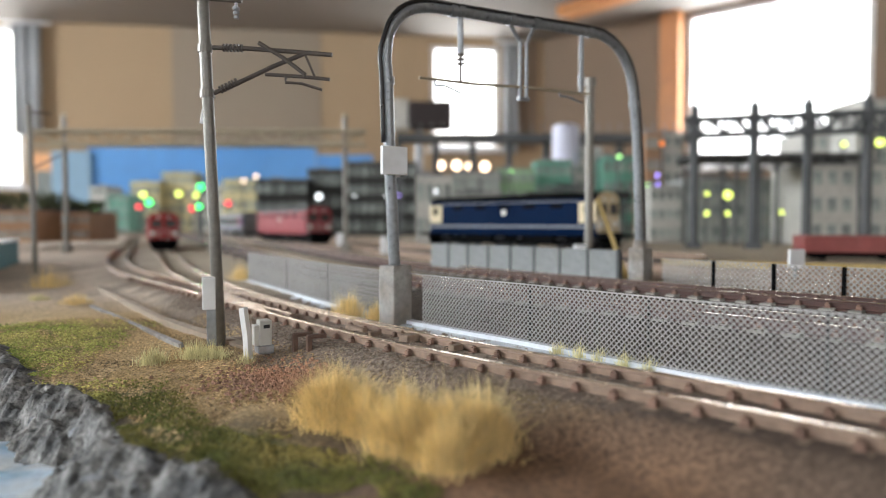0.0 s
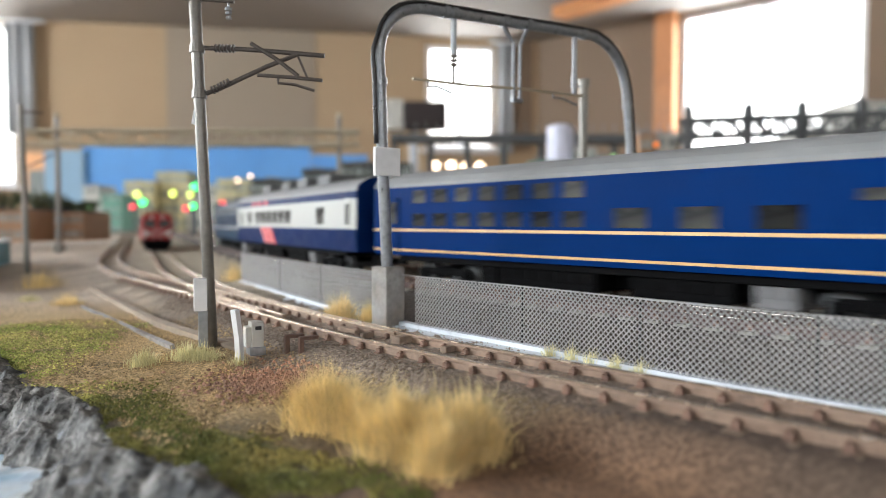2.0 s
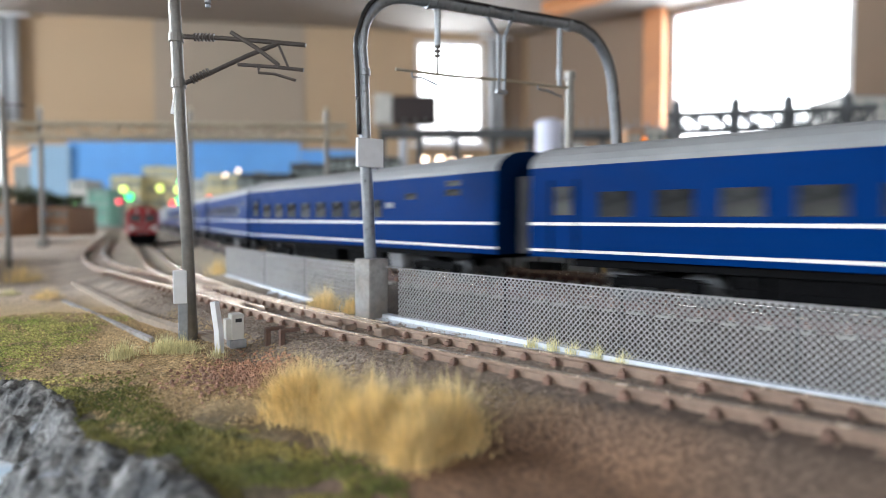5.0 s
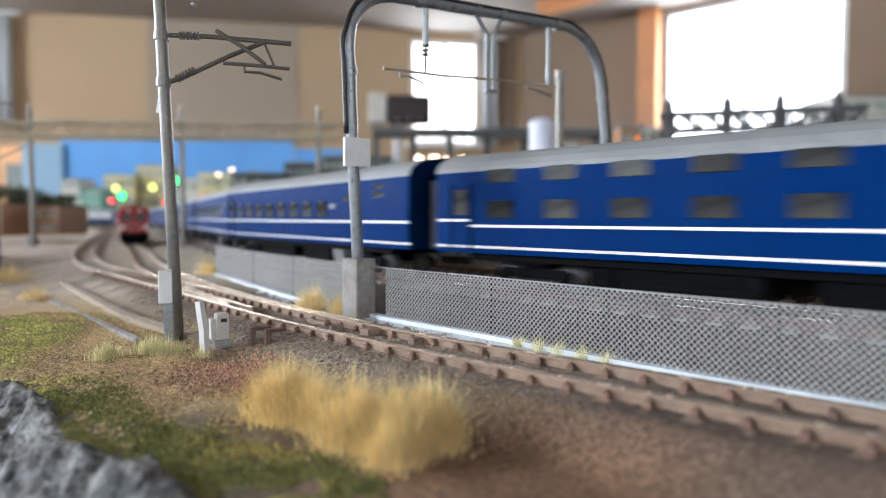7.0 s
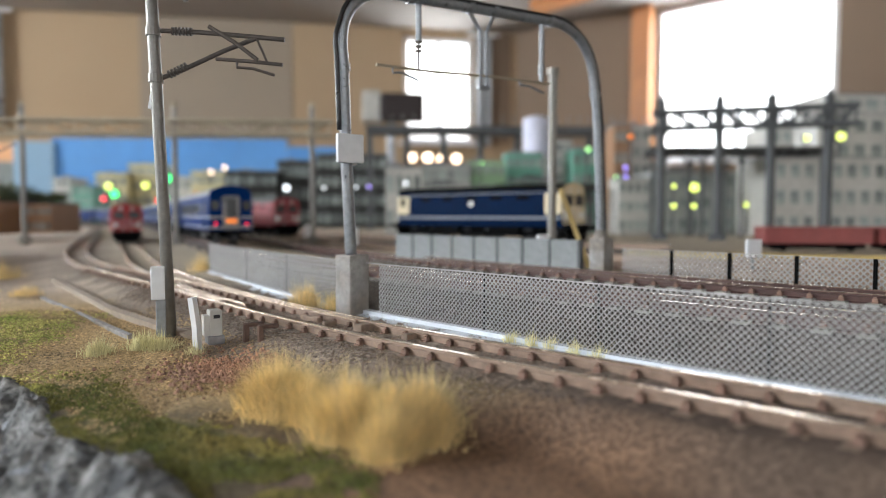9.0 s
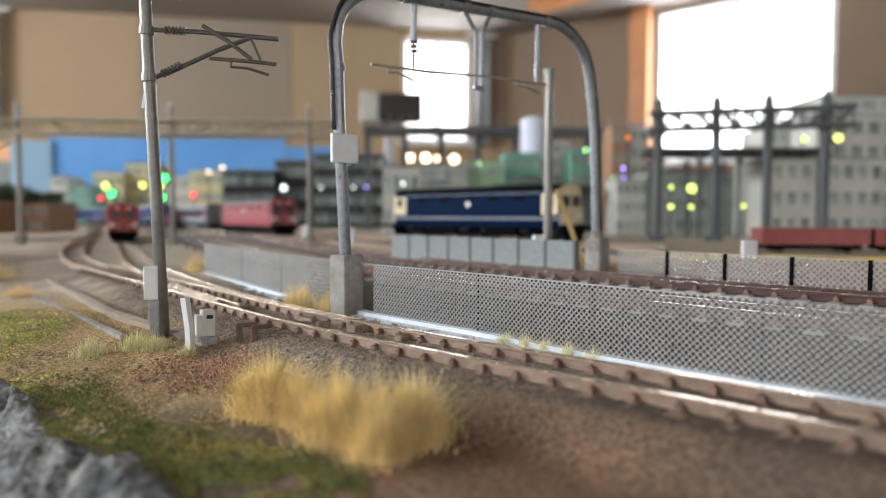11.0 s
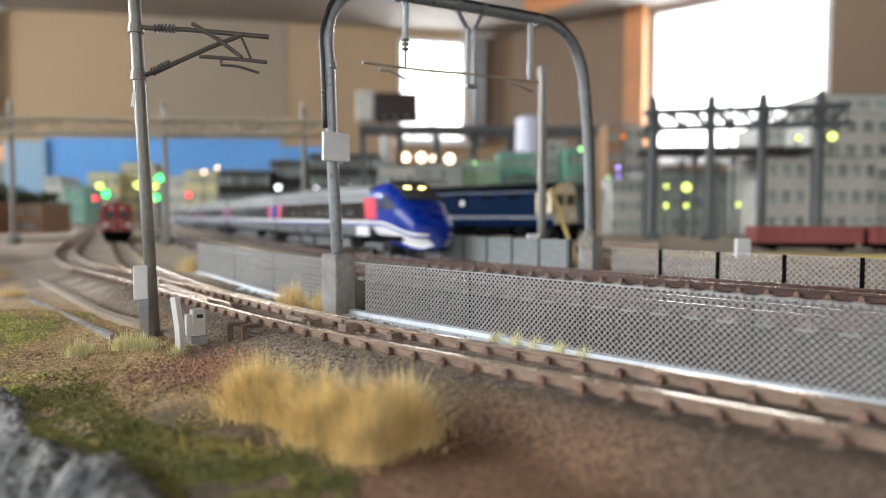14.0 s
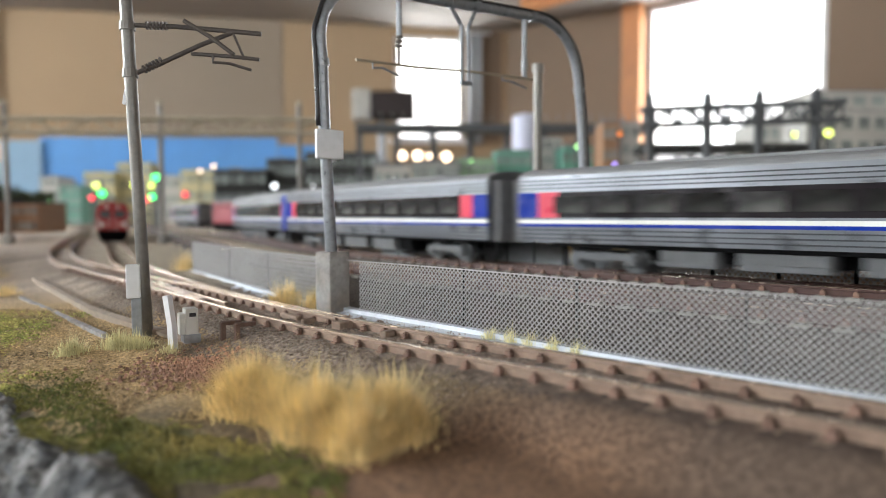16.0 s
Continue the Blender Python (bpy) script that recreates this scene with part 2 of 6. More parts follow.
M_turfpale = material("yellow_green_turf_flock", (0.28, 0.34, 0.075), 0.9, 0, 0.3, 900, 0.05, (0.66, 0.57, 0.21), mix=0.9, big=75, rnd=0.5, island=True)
M_earthgrain = material("brown_scatter", (0.6, 0.43, 0.22), 0.9, 0, 0.25, 900, 0.05, (0.24, 0.18, 0.11), mix=0.8, big=80, rnd=0.45, island=True)
M_redgrain = material("reddish_gravel", (0.5, 0.28, 0.18), 0.9, 0, 0.25, 900, 0.05, (0.3, 0.19, 0.14), mix=0.8, big=120, rnd=0.4, island=True)
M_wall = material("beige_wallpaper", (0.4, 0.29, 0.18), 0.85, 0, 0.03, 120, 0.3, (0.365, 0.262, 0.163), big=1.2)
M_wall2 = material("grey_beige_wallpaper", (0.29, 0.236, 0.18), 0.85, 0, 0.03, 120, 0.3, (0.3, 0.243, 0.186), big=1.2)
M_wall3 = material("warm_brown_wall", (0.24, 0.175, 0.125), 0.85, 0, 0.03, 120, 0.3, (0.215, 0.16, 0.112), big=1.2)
M_ceil = material("off_white_ceiling", (0.27, 0.24, 0.215), 0.9, 0, 0.03, 60, 0.3, (0.245, 0.22, 0.2), big=1.0)
M_wood = material("orange_wood", (0.52, 0.23, 0.09), 0.5, 0, 0.12, 20, 0.1, (0.42, 0.17, 0.06), big=4)
M_floor = material("brown_floor_boards", (0.3, 0.2, 0.13), 0.5, 0, 0.1, 40, 0.1, big=3)
M_frame = material("white_window_frame", (0.75, 0.76, 0.78), 0.4, 0, 0.04, 80)
M_curtain = material("grey_blue_curtain", (0.36, 0.38, 0.4), 0.9, 0, 0.08, 150, 0.2, (0.3, 0.32, 0.33), big=8)
M_sky = material("sky_blue_backdrop", (0.1, 0.3, 0.68), 0.8, 0, 0.05, 30, 0, (0.17, 0.4, 0.75), big=3)
M_skypale = material("pale_sky_backdrop", (0.22, 0.36, 0.5), 0.8, 0, 0.05, 30, 0, (0.28, 0.4, 0.52), big=3)
M_yardtrim = material("sandy_yard_timber", (0.55, 0.4, 0.15), 0.7, 0, 0.1)
M_bldg = material("pale_grey_plaster", (0.37, 0.38, 0.36), 0.8, 0, 0.12, 300, 0.05, (0.27, 0.28, 0.25), mix=0.8, big=40)
M_bldgw = material("white_plaster", (0.56, 0.55, 0.51), 0.8, 0, 0.1, 300, 0.05, (0.42, 0.41, 0.38), mix=0.8, big=40)
M_bldgg = material("green_tile", (0.12, 0.33, 0.25), 0.7, 0, 0.12, 300, 0.05, (0.2, 0.42, 0.33), big=30)
M_bldgy = material("yellow_plaster", (0.62, 0.55, 0.3), 0.8, 0, 0.1, 300, 0.05, (0.5, 0.46, 0.28), big=30)
M_bldgb = material("brown_brickwork", (0.3, 0.17, 0.1), 0.8, 0, 0.15, 500, 0.05, (0.4, 0.22, 0.12), big=50)
M_maroon = material("maroon_wagon", (0.24, 0.055, 0.05), 0.6, 0, 0.12, 300, 0.03, (0.3, 0.09, 0.08))
M_lattice = material("dark_grey_steelwork", (0.1, 0.105, 0.11), 0.6, 0.1, 0.12, 500, spec=0.25)
M_tan = material("tan_truss", (0.42, 0.36, 0.26), 0.6, 0.1, 0.1, 500)
M_hedge = material("dark_green_hedge", (0.05, 0.07, 0.03), 0.9, 0, 0.3, 300, 0.3, (0.09, 0.1, 0.05), rnd=0.4, island=True)
M_darkroof = material("dark_tiled_roof", (0.045, 0.045, 0.043), 0.8, 0, 0.2, 400, 0.1, rnd=0.3, spec=0.2)


def glow(name, colour, power):
    return material(name, colour, 0.4, emit=power, vary=0.0)


G_green, G_yellow, G_warm, G_violet = glow("green_signal", (0.05, 1, 0.2), 5), glow("yellow_lamp", (0.85, 1, 0.2), 2.6), glow("warm_lamp", (1, 0.72, 0.5), 6), glow("violet_lamp", (0.4, 0.3, 1), 3)
G_white, G_red, G_lime = glow("white_lamp", (0.9, 0.95, 1), 2.5), glow("red_lamp", (1, 0.05, 0.08), 3), glow("lime_lamp", (0.45, 1, 0.35), 2.2)
M_coachpane = material("pale_blinds_behind_glass", (0.014, 0.016, 0.02), 0.3, 0, 0.3, 250, 0, (0.06, 0.058, 0.048), mix=0.8, big=60, rnd=0.7, spec=0.1)
M_kerb = material("weathered_pale_kerb", (0.34, 0.28, 0.22), 0.9, 0, 0.15, 700, 0.08, (0.27, 0.2, 0.15), big=80)
G_tail, G_tailsign = glow("tail_light_red", (1, 0.03, 0.06), 2.2), glow("tail_sign_orange", (1, 0.25, 0.03), 0.9)
M_panel = material("pale_wall_panel", (0.25, 0.265, 0.28), 0.75, 0, 0.12, 500, 0.05, (0.18, 0.19, 0.18), mix=0.7, big=110)
M_bldgpane = material("dull_building_glass", (0.2, 0.23, 0.23), 0.4, 0, 0.3, 250, 0, (0.3, 0.33, 0.3), mix=0.8, big=60, rnd=0.4, spec=0.25)
M_tealwall = material("teal_blue_wall", (0.06, 0.2, 0.24), 0.7, 0, 0.12, 300)
M_orange = material("orange_board", (0.75, 0.4, 0.2), 0.7, 0, 0.08, 60)
M_bldglime = material("light_green_plaster", (0.35, 0.55, 0.33), 0.8, 0, 0.1, 300)
M_lav = material("lavender_white_tank", (0.62, 0.64, 0.78), 0.5, 0, 0.06, 100)
M_spk = material("black_speaker_cloth", (0.035, 0.025, 0.025), 0.8, 0, 0.1, 200)
# ---- the room ----
ROOM = -1150.0
CEIL = 1234.0


def room_wall(name, a, b, openings, mat, label, thick=90.0):
    """An upright wall from a to b (plan), with openings (from, to, sill, head) that go through it, and panel seams."""
    a, b = Vector(a), Vector(b)
    length = (b - a).length
    rz = math.degrees(math.atan2(b.y - a.y, b.x - a.x))
    w = thing(name, label, "wall", at(a.x, a.y, 0, rz), kind="structure")
    cuts = sorted({0.0, length, *[v for o in openings for v in o[:2]]})
    for u0, u1 in zip(cuts, cuts[1:]):
        o = [o for o in openings if o[0] <= u0 + 0.1 and o[1] >= u1 - 0.1]
        spans = [(ROOM, CEIL)] if not o else [(ROOM, o[0][2]), (o[0][3], CEIL)]
        for z0, z1 in spans:
            if z1 - z0 > 1:
                bm = bmnew()
                box(bm, (u0 + u1) / 2, thick / 2, (z0 + z1) / 2, u1 - u0, thick, z1 - z0)
                part("wall_panel", bm, mat, w)
    return w, rz


def room_window(name, a, rz, u0, u1, z0, z1, mullions, power, colour=(0.9, 0.96, 1.0)):
    """A window set in its opening, with the sky's light behind it."""
    w = thing(name, "tall bright window with slim white frame", "window", at(a[0], a[1], 0, rz), kind="structure")
    bm = bmnew()
    for u in (u0 + 15, u1 - 15):
        box(bm, u, 40, (z0 + z1) / 2, 30, 50, z1 - z0, bev=3)
    for z in (z0 + 15, z1 - 15):
        box(bm, (u0 + u1) / 2, 40, z, u1 - u0 - 60, 50, 30, bev=3)
    part("window_frame", bm, M_frame, w)
    for u in mullions:
        bm = bmnew()
        box(bm, u, 42, (z0 + z1) / 2, 26, 36, z1 - z0 - 60, bev=3)
        part("mullion", bm, M_frame, w)
    bm = bmnew()
    box(bm, (u0 + u1) / 2, 5, z0 - 12, u1 - u0 + 60, 110, 24, bev=4)
    part("window_sill", bm, M_frame, w)
    c = math.cos(radians(rz)), math.sin(radians(rz))
    um, out = (u0 + u1) / 2, 115
    x, y = a[0] + c[0] * um - c[1] * out, a[1] + c[1] * um + c[0] * out
    window_light("sky_light", x, y, (z0 + z1) / 2, (x + c[1] * 100, y - c[0] * 100, (z0 + z1) / 2), u1 - u0 + 60, z1 - z0 + 60, power, colour)
    bm = bmnew()
    box(bm, um, 190, (z0 + z1) / 2, u1 - u0 + 300, 10, z1 - z0 + 300)
    o = tagged(link(bm, "backdrop", G_daylight), "plain bright overcast sky outside a window", "backdrop", kind="structure")
    o.matrix_basis = at(a[0], a[1], 0, rz)
    return w


G_daylight = glow("overcast_daylight", (0.97, 0.99, 1.0), 2.6)
A0, A1, B1 = (-3300.0, 3986.0), (669.0, 4500.0), (3000.0, 2566.0)
_, ra = room_wall("wall_north", A0, A1, [(60, 760, 240, 1205), (3245, 3700, 505, 1180)], M_wall, "beige papered wall with two bright windows")
room_window("window_1", A0, ra, 60, 760, 240, 1205, [410], 30)
room_window("window_2", A0, ra, 3245, 3700, 505, 1180, [3480], 16)
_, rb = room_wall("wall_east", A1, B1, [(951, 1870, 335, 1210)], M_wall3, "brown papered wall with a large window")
room_window("window_3", A1, rb, 951, 1870, 335, 1210, [1390], 46)
# south and west windows are out of view, added to light the foreground
C1, D1, E1 = (3000.0, -2500.0), (-3300.0, -2500.0), (-3300.0, 3986.0)
_, rc = room_wall("wall_southeast", B1, C1, [], M_wall, "plain beige papered wall")
_, rd = room_wall("wall_south", C1, D1, [(900, 2700, 150, 1150), (3500, 5300, 150, 1150)], M_wall, "plain unseen beige wall with two added windows")
room_window("unseen_window_4", C1, rd, 900, 2700, 150, 1150, [1800], 4)
room_window("unseen_window_5", C1, rd, 3500, 5300, 150, 1150, [4400], 7)
_, re = room_wall("wall_west", D1, E1, [(1500, 3300, 620, 1215), (3900, 5300, 620, 1215)], M_wall, "plain unseen beige wall with two added windows")
room_window("unseen_window_6", D1, re, 1500, 3300, 620, 1215, [2400], 150)
room_window("unseen_window_7", D1, re, 3900, 5300, 620, 1215, [4600], 85)

bm = bmnew()
box(bm, -150, 1050, CEIL + 40, 6900, 7400, 80)
tagged(link(bm, "ceiling", M_ceil), "plain off-white room ceiling", "ceiling", kind="structure")
bm = bmnew()
box(bm, -150, 1050, ROOM - 30, 6900, 7400, 60)
tagged(link(bm, "floor", M_floor), "brown wooden room floor", "floor", kind="structure")

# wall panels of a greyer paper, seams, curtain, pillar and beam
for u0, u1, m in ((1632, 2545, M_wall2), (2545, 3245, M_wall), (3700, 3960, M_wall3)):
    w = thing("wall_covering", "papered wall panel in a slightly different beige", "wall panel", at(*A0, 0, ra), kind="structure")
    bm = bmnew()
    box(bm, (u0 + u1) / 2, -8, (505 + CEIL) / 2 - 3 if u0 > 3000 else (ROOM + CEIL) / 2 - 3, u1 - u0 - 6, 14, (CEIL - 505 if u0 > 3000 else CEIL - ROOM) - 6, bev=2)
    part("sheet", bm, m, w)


def curtain(x, y, w, z0, z1, rz, label):
    t = thing("curtain", label, "curtain", at(x, y, 0, rz))
    bm = bmnew()
    pts = [(u, 14 * math.sin(u / 11.0)) for u in np.linspace(-w / 2, w / 2, 48)]
    sweep(bm, [(p[0], p[1], 0) for p in pts], [(-4, z0), (4, z0), (4, z1), (-4, z1)])
    part("cloth", bm, M_curtain, t, smooth=True)
    bm = bmnew()
    cyl(bm, (-w / 2 - 60, 0, z1 + 10), (w / 2 + 60, 0, z1 + 10), 9)
    part("rail", bm, M_frame, t)
    return t


curtain(-2470, 4010, 150, 545, 1195, ra, "gathered grey-blue curtain beside a bright window")
curtain(440, 4400, 90, 480, 1185, ra, "narrow grey curtain beside a window")

bm = bmnew()
box(bm, 0, 0, (ROOM + CEIL) / 2, 118, 70, CEIL - ROOM, rz=rb, bev=6)
ob = tagged(link(bm, "wooden_pillar", M_wood), "orange-brown wooden pillar beside the large window", "pillar", kind="structure")
ob.matrix_basis = at(1318, 3905, 0)
bm = bmnew()
box(bm, 0, 0, 0, 900, 120, 60, bev=6)
ob = tagged(link(bm, "ceiling_beam", M_wood), "orange-brown wooden ceiling beam", "beam", kind="structure")
ob.matrix_basis = at(960, 3480, CEIL - 30, -52)

# ---- the layout's ground ----
EDGE = [(-230, 250), (-130, 168), (-77, 117), (-60, 97.5), (-45, 88.5), (-33, 71), (-20.5, 63), (-12, 52), (0, 30), (30, -10), (90, -90)]


def rim(x, y):
    """Distance from the bank's edge: plus on the meadow, minus over the rocks."""
    best, sign = 1e9, 1
    for (ax, ay), (bx, by) in zip(EDGE, EDGE[1:]):
        dx, dy = bx - ax, by - ay
        t = min(max(((x - ax) * dx + (y - ay) * dy) / (dx * dx + dy * dy), 0), 1)
        d = math.hypot(x - ax - t * dx, y - ay - t * dy)
        if d < best:
            best, sign = d, 1 if dx * (y - ay) - dy * (x - ax) > 0 else -1
    return best * sign


def line_gap(line, x, y):
    """Distance from a line and on which side (plus: its right)."""
    d = np.hypot(line[:, 0] - x, line[:, 1] - y)
    i = int(np.argmin(d))
    j = min(i + 1, len(line) - 1)
    k = max(j - 1, 0)
    dx, dy = line[j] - line[k]
    return d[i] * (1 if dy * (x - line[i, 0]) - dx * (y - line[i, 1]) > 0 else -1)


def soft(a, b, v):
    t = min(max((v - a) / (b - a), 0), 1)
    return t * t * (3 - 2 * t)


def nz(x, y, s, seed=0.0):
    return noise.noise(Vector((x / s, y / s, seed)))


def ground_at(x, y, rough=True):
    g1 = line_gap(line1, x, y)
    r = rim(x, y)
    meadow = -5.6 + soft(70, 130, y) * 2.2 + (nz(x, y, 22) * 0.7 + nz(x, y, 6, 3) * 0.3 if rough else 0)
    bank = soft(-17.5, -8.0, g1)
    z = meadow * (1 - bank) - 1.5 * bank
    up = soft(9.5, 22, g1)
    z = z * (1 - up) + (-1.2) * up
    g2 = line_gap(line2, x, y)
    up2 = soft(-21, -10, g2)
    z = z * (1 - up2) + 1.6 * up2 if g1 > 0 else z
    if r < 0:
        d = -r
        crag = (abs(nz(x, y, 9, 7)) * 4.4 + abs(nz(x, y, 4.2, 9)) * 2.6 + abs(nz(x, y, 1.9, 14)) * 1.1) * soft(0, 4, d)
        z = z - 12.5 * soft(1, 17, d) - crag + 1.6 * soft(0, 4, d)
        if d > 26:
            z = min(z, -17.5 + 0.5 * nz(x, y, 5, 4)) if d > 34 else z
    if rough:
        z += nz(x, y, 2.3, 5) * 0.16 + nz(x, y, 1.0, 6) * 0.1
    return z


def grade(lo, a, b, hi, fine, mid):
    """Grid lines: close together from a to b, ever wider outside."""
    v = list(np.arange(a, b, fine))
    step, x = mid, b
    while x < hi:
        v.append(x)
        x += step
        step *= 1.18
    v.append(hi)
    step, x = mid, a - mid
    while x > lo:
        v.insert(0, x)
        step *= 1.18
        x -= step
    v.insert(0, lo)
    return v


def tint_at(x, y):
    """The ground's colour at a place, darker near the camera and paler far off, and how rough it is."""
    n1, n2, n3 = nz(x, y, 16, 11), nz(x, y, 5, 12), nz(x, y, 1.7, 13)
    r, g1 = rim(x, y), line_gap(line1, x, y)
    # track bed: one brown that darkens between y 100 and y 60
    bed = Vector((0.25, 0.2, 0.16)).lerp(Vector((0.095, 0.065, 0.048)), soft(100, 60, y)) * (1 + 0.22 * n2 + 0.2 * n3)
    soil = Vector((0.32, 0.255, 0.2)) * (1 + 0.25 * n3)
    ochre = Vector((0.56, 0.39, 0.18)) * (1 + 0.25 * n3)
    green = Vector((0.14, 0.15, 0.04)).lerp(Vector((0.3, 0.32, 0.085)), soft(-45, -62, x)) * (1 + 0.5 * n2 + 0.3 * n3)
    c = bed
    if g1 < -9:
        c = bed.lerp(soil, soft(9, 17, -g1))
        c = c.lerp(ochre, soft(14, 22, -g1 + 6 * n1) * 0.85)
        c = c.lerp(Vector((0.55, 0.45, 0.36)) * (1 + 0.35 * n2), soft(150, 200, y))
        grass = soft(10 + 6 * soft(84, 66, y), 5 + 6 * soft(84, 66, y), r + 5 * n1) * soft(99, 88, y) * soft(-3, 2, r + 3 * n2) if y < 300 else 0
        grass = max(grass, soft(-56, -68, x + 9 * n1) * soft(96, 104, y) * soft(150, 128, y) * 0.95) if r > -2 else grass
        grass *= soft(16, 30, -g1 + 5 * n2)
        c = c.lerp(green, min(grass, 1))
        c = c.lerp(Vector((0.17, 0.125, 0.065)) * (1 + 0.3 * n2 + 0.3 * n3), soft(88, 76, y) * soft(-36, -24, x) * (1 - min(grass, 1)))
        clay = soft(24, 9, math.hypot(x - 9, (y - 52) * 0.9) + 6 * n1)
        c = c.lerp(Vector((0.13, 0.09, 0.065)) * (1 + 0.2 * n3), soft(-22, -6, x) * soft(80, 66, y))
        c = c.lerp(Vector((0.25, 0.145, 0.085)) * (1 + 0.2 * n3), clay)
    elif g1 > 9:
        # shade on the slope behind the fence, painted as near-black earth
        c = bed.lerp(Vector((0.085, 0.067, 0.054)) * (1 + 0.25 * n2 + 0.2 * n3), soft(10, 18, g1))
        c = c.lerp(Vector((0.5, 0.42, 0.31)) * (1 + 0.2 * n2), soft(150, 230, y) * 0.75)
    if r < 1.5:
        rock = Vector((0.19, 0.2, 0.215)) * max(0.2, 1 + 1.0 * n2 + 1.6 * n3)
        c = c.lerp(rock, soft(1.5, -1.5, r + 1.5 * n2))
    return c


def make_ground():
    xs, ys = grade(-1900, -105, 75, 1900, 1.1, 2.5), grade(-1700, 40, 135, 1900, 1.1, 2.5)
    verts = [(x * MM, y * MM, ground_at(x, y) * MM) for y in ys for x in xs]
    nx = len(xs)
    faces = [(j * nx + i, j * nx + i + 1, (j + 1) * nx + i + 1, (j + 1) * nx + i) for j in range(len(ys) - 1) for i in range(nx - 1)]
    me = bpy.data.meshes.new("ground")
    me.from_pydata(verts, [], faces)
    lay = me.color_attributes.new("scatter", "FLOAT_COLOR", "POINT")
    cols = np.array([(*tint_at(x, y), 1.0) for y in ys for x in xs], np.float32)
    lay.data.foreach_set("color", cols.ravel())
    for p in me.polygons:
        p.use_smooth = True
    m = material("scenic_ground", (0.3, 0.2, 0.1), 0.92, 0, 0.55, 1700, 0.6, rough_vary=0.05)
    nd, ln = m.node_tree.nodes, m.node_tree.links
    at_ = nd.new("ShaderNodeAttribute")
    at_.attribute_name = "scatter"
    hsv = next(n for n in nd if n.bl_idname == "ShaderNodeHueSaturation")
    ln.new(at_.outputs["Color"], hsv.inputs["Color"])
    me.materials.append(m)
    return tagged(new("ground", me), "scenic ground of brown earth, turf and grey rock", "ground", kind="structure")


make_ground()
bm = bmnew()
box(bm, 0, 100, -75, 3800, 3600, 60, bev=4)
tb = thing("layout_table", "large wooden table that carries the model railway", "table")
part("tabletop", bm, M_wood, tb)
for x in (-1750, 1750):
    for y in (-1500, 1700):
        bm = bmnew()
        box(bm, x, y, (ROOM - 105) / 2, 90, 90, -105 - ROOM, bev=5)
        part("leg", bm, M_wood, tb)

# stream with frothy pale water below the rocks
M_water = material("frothy_pale_water", (0.36, 0.66, 0.95), 0.15, 0, 0.2, 250, 0.5, (0.93, 0.95, 0.96), mix=1.0, big=110, coat=0.5)
bm = bmnew()
xs, ys = np.linspace(-150, 10, 60), np.linspace(-60, 150, 70)
grid = [[bm.verts.new((x, y, -10.5 + 0.9 * nz(x, y, 8, 21) + 0.5 * nz(x, y, 2.5, 22))) for x in xs] for y in ys]
for a, b in zip(grid, grid[1:]):
    for i in range(len(xs) - 1):
        bm.faces.new((a[i], a[i + 1], b[i + 1], b[i]))
tagged(link(bm, "water", M_water, True), "pale blue-white frothy stream", "water", kind="structure")


# ---- tracks ----
def rail_mesh(line, z, name, parent, web=None):
    bm = bmnew()
    pts = [(x, y, z) for x, y in line]
    sweep(bm, pts, [(-0.75, -2.0), (0.75, -2.0), (0.75, -1.75), (0.2, -1.5), (0.2, -0.6), (0.42, -0.45), (0.42, -0.12), (0.3, -0.12), (-0.3, -0.12), (-0.42, -0.12), (-0.42, -0.45), (-0.2, -0.6), (-0.2, -1.5), (-0.75, -1.75)], mat=0)
    sweep(bm, pts, [(-0.42, -0.12), (0.42, -0.12), (0.34, 0.0), (-0.34, 0.0)], mat=1)
    return part(name, bm, [web or M_rail, M_head], parent)


def seg(line, x0, y0, x1, y1):
    r = Run(line)
    a, b = sorted((r.near(x0, y0), r.near(x1, y1)))
    return line[(r.s >= a) & (r.s <= b)]


bm = bmnew()
box(bm, 0, 0, -2.2, 14.6, 2.3, 1.4, bev=0.15)
sleeper_ob = link(bm, "sleeper_pattern", M_sleeper)
sleeper_mesh = sleeper_ob.data
bpy.data.objects.remove(sleeper_ob)
pale_mesh = sleeper_mesh.copy()
pale_mesh.materials[0] = M_palesleeper
bm = bmnew()
box(bm, 0.1, 0, -1.2, 0.75, 0.95, 0.9, bev=0.12)
box(bm, 0.3, 0.1, -0.8, 0.45, 0.5, 0.6, bev=0.08)
box(bm, -0.15, 0, -1.5, 0.9, 1.1, 0.35, bev=0.08)
chair_ob = link(bm, "chair_pattern", M_chair)
chair_mesh = chair_ob.data
bpy.data.objects.remove(chair_ob)


def piece(name, mesh, parent, m):
    o = new(name, mesh)
    o.parent = parent
    o.matrix_basis = m
    return o


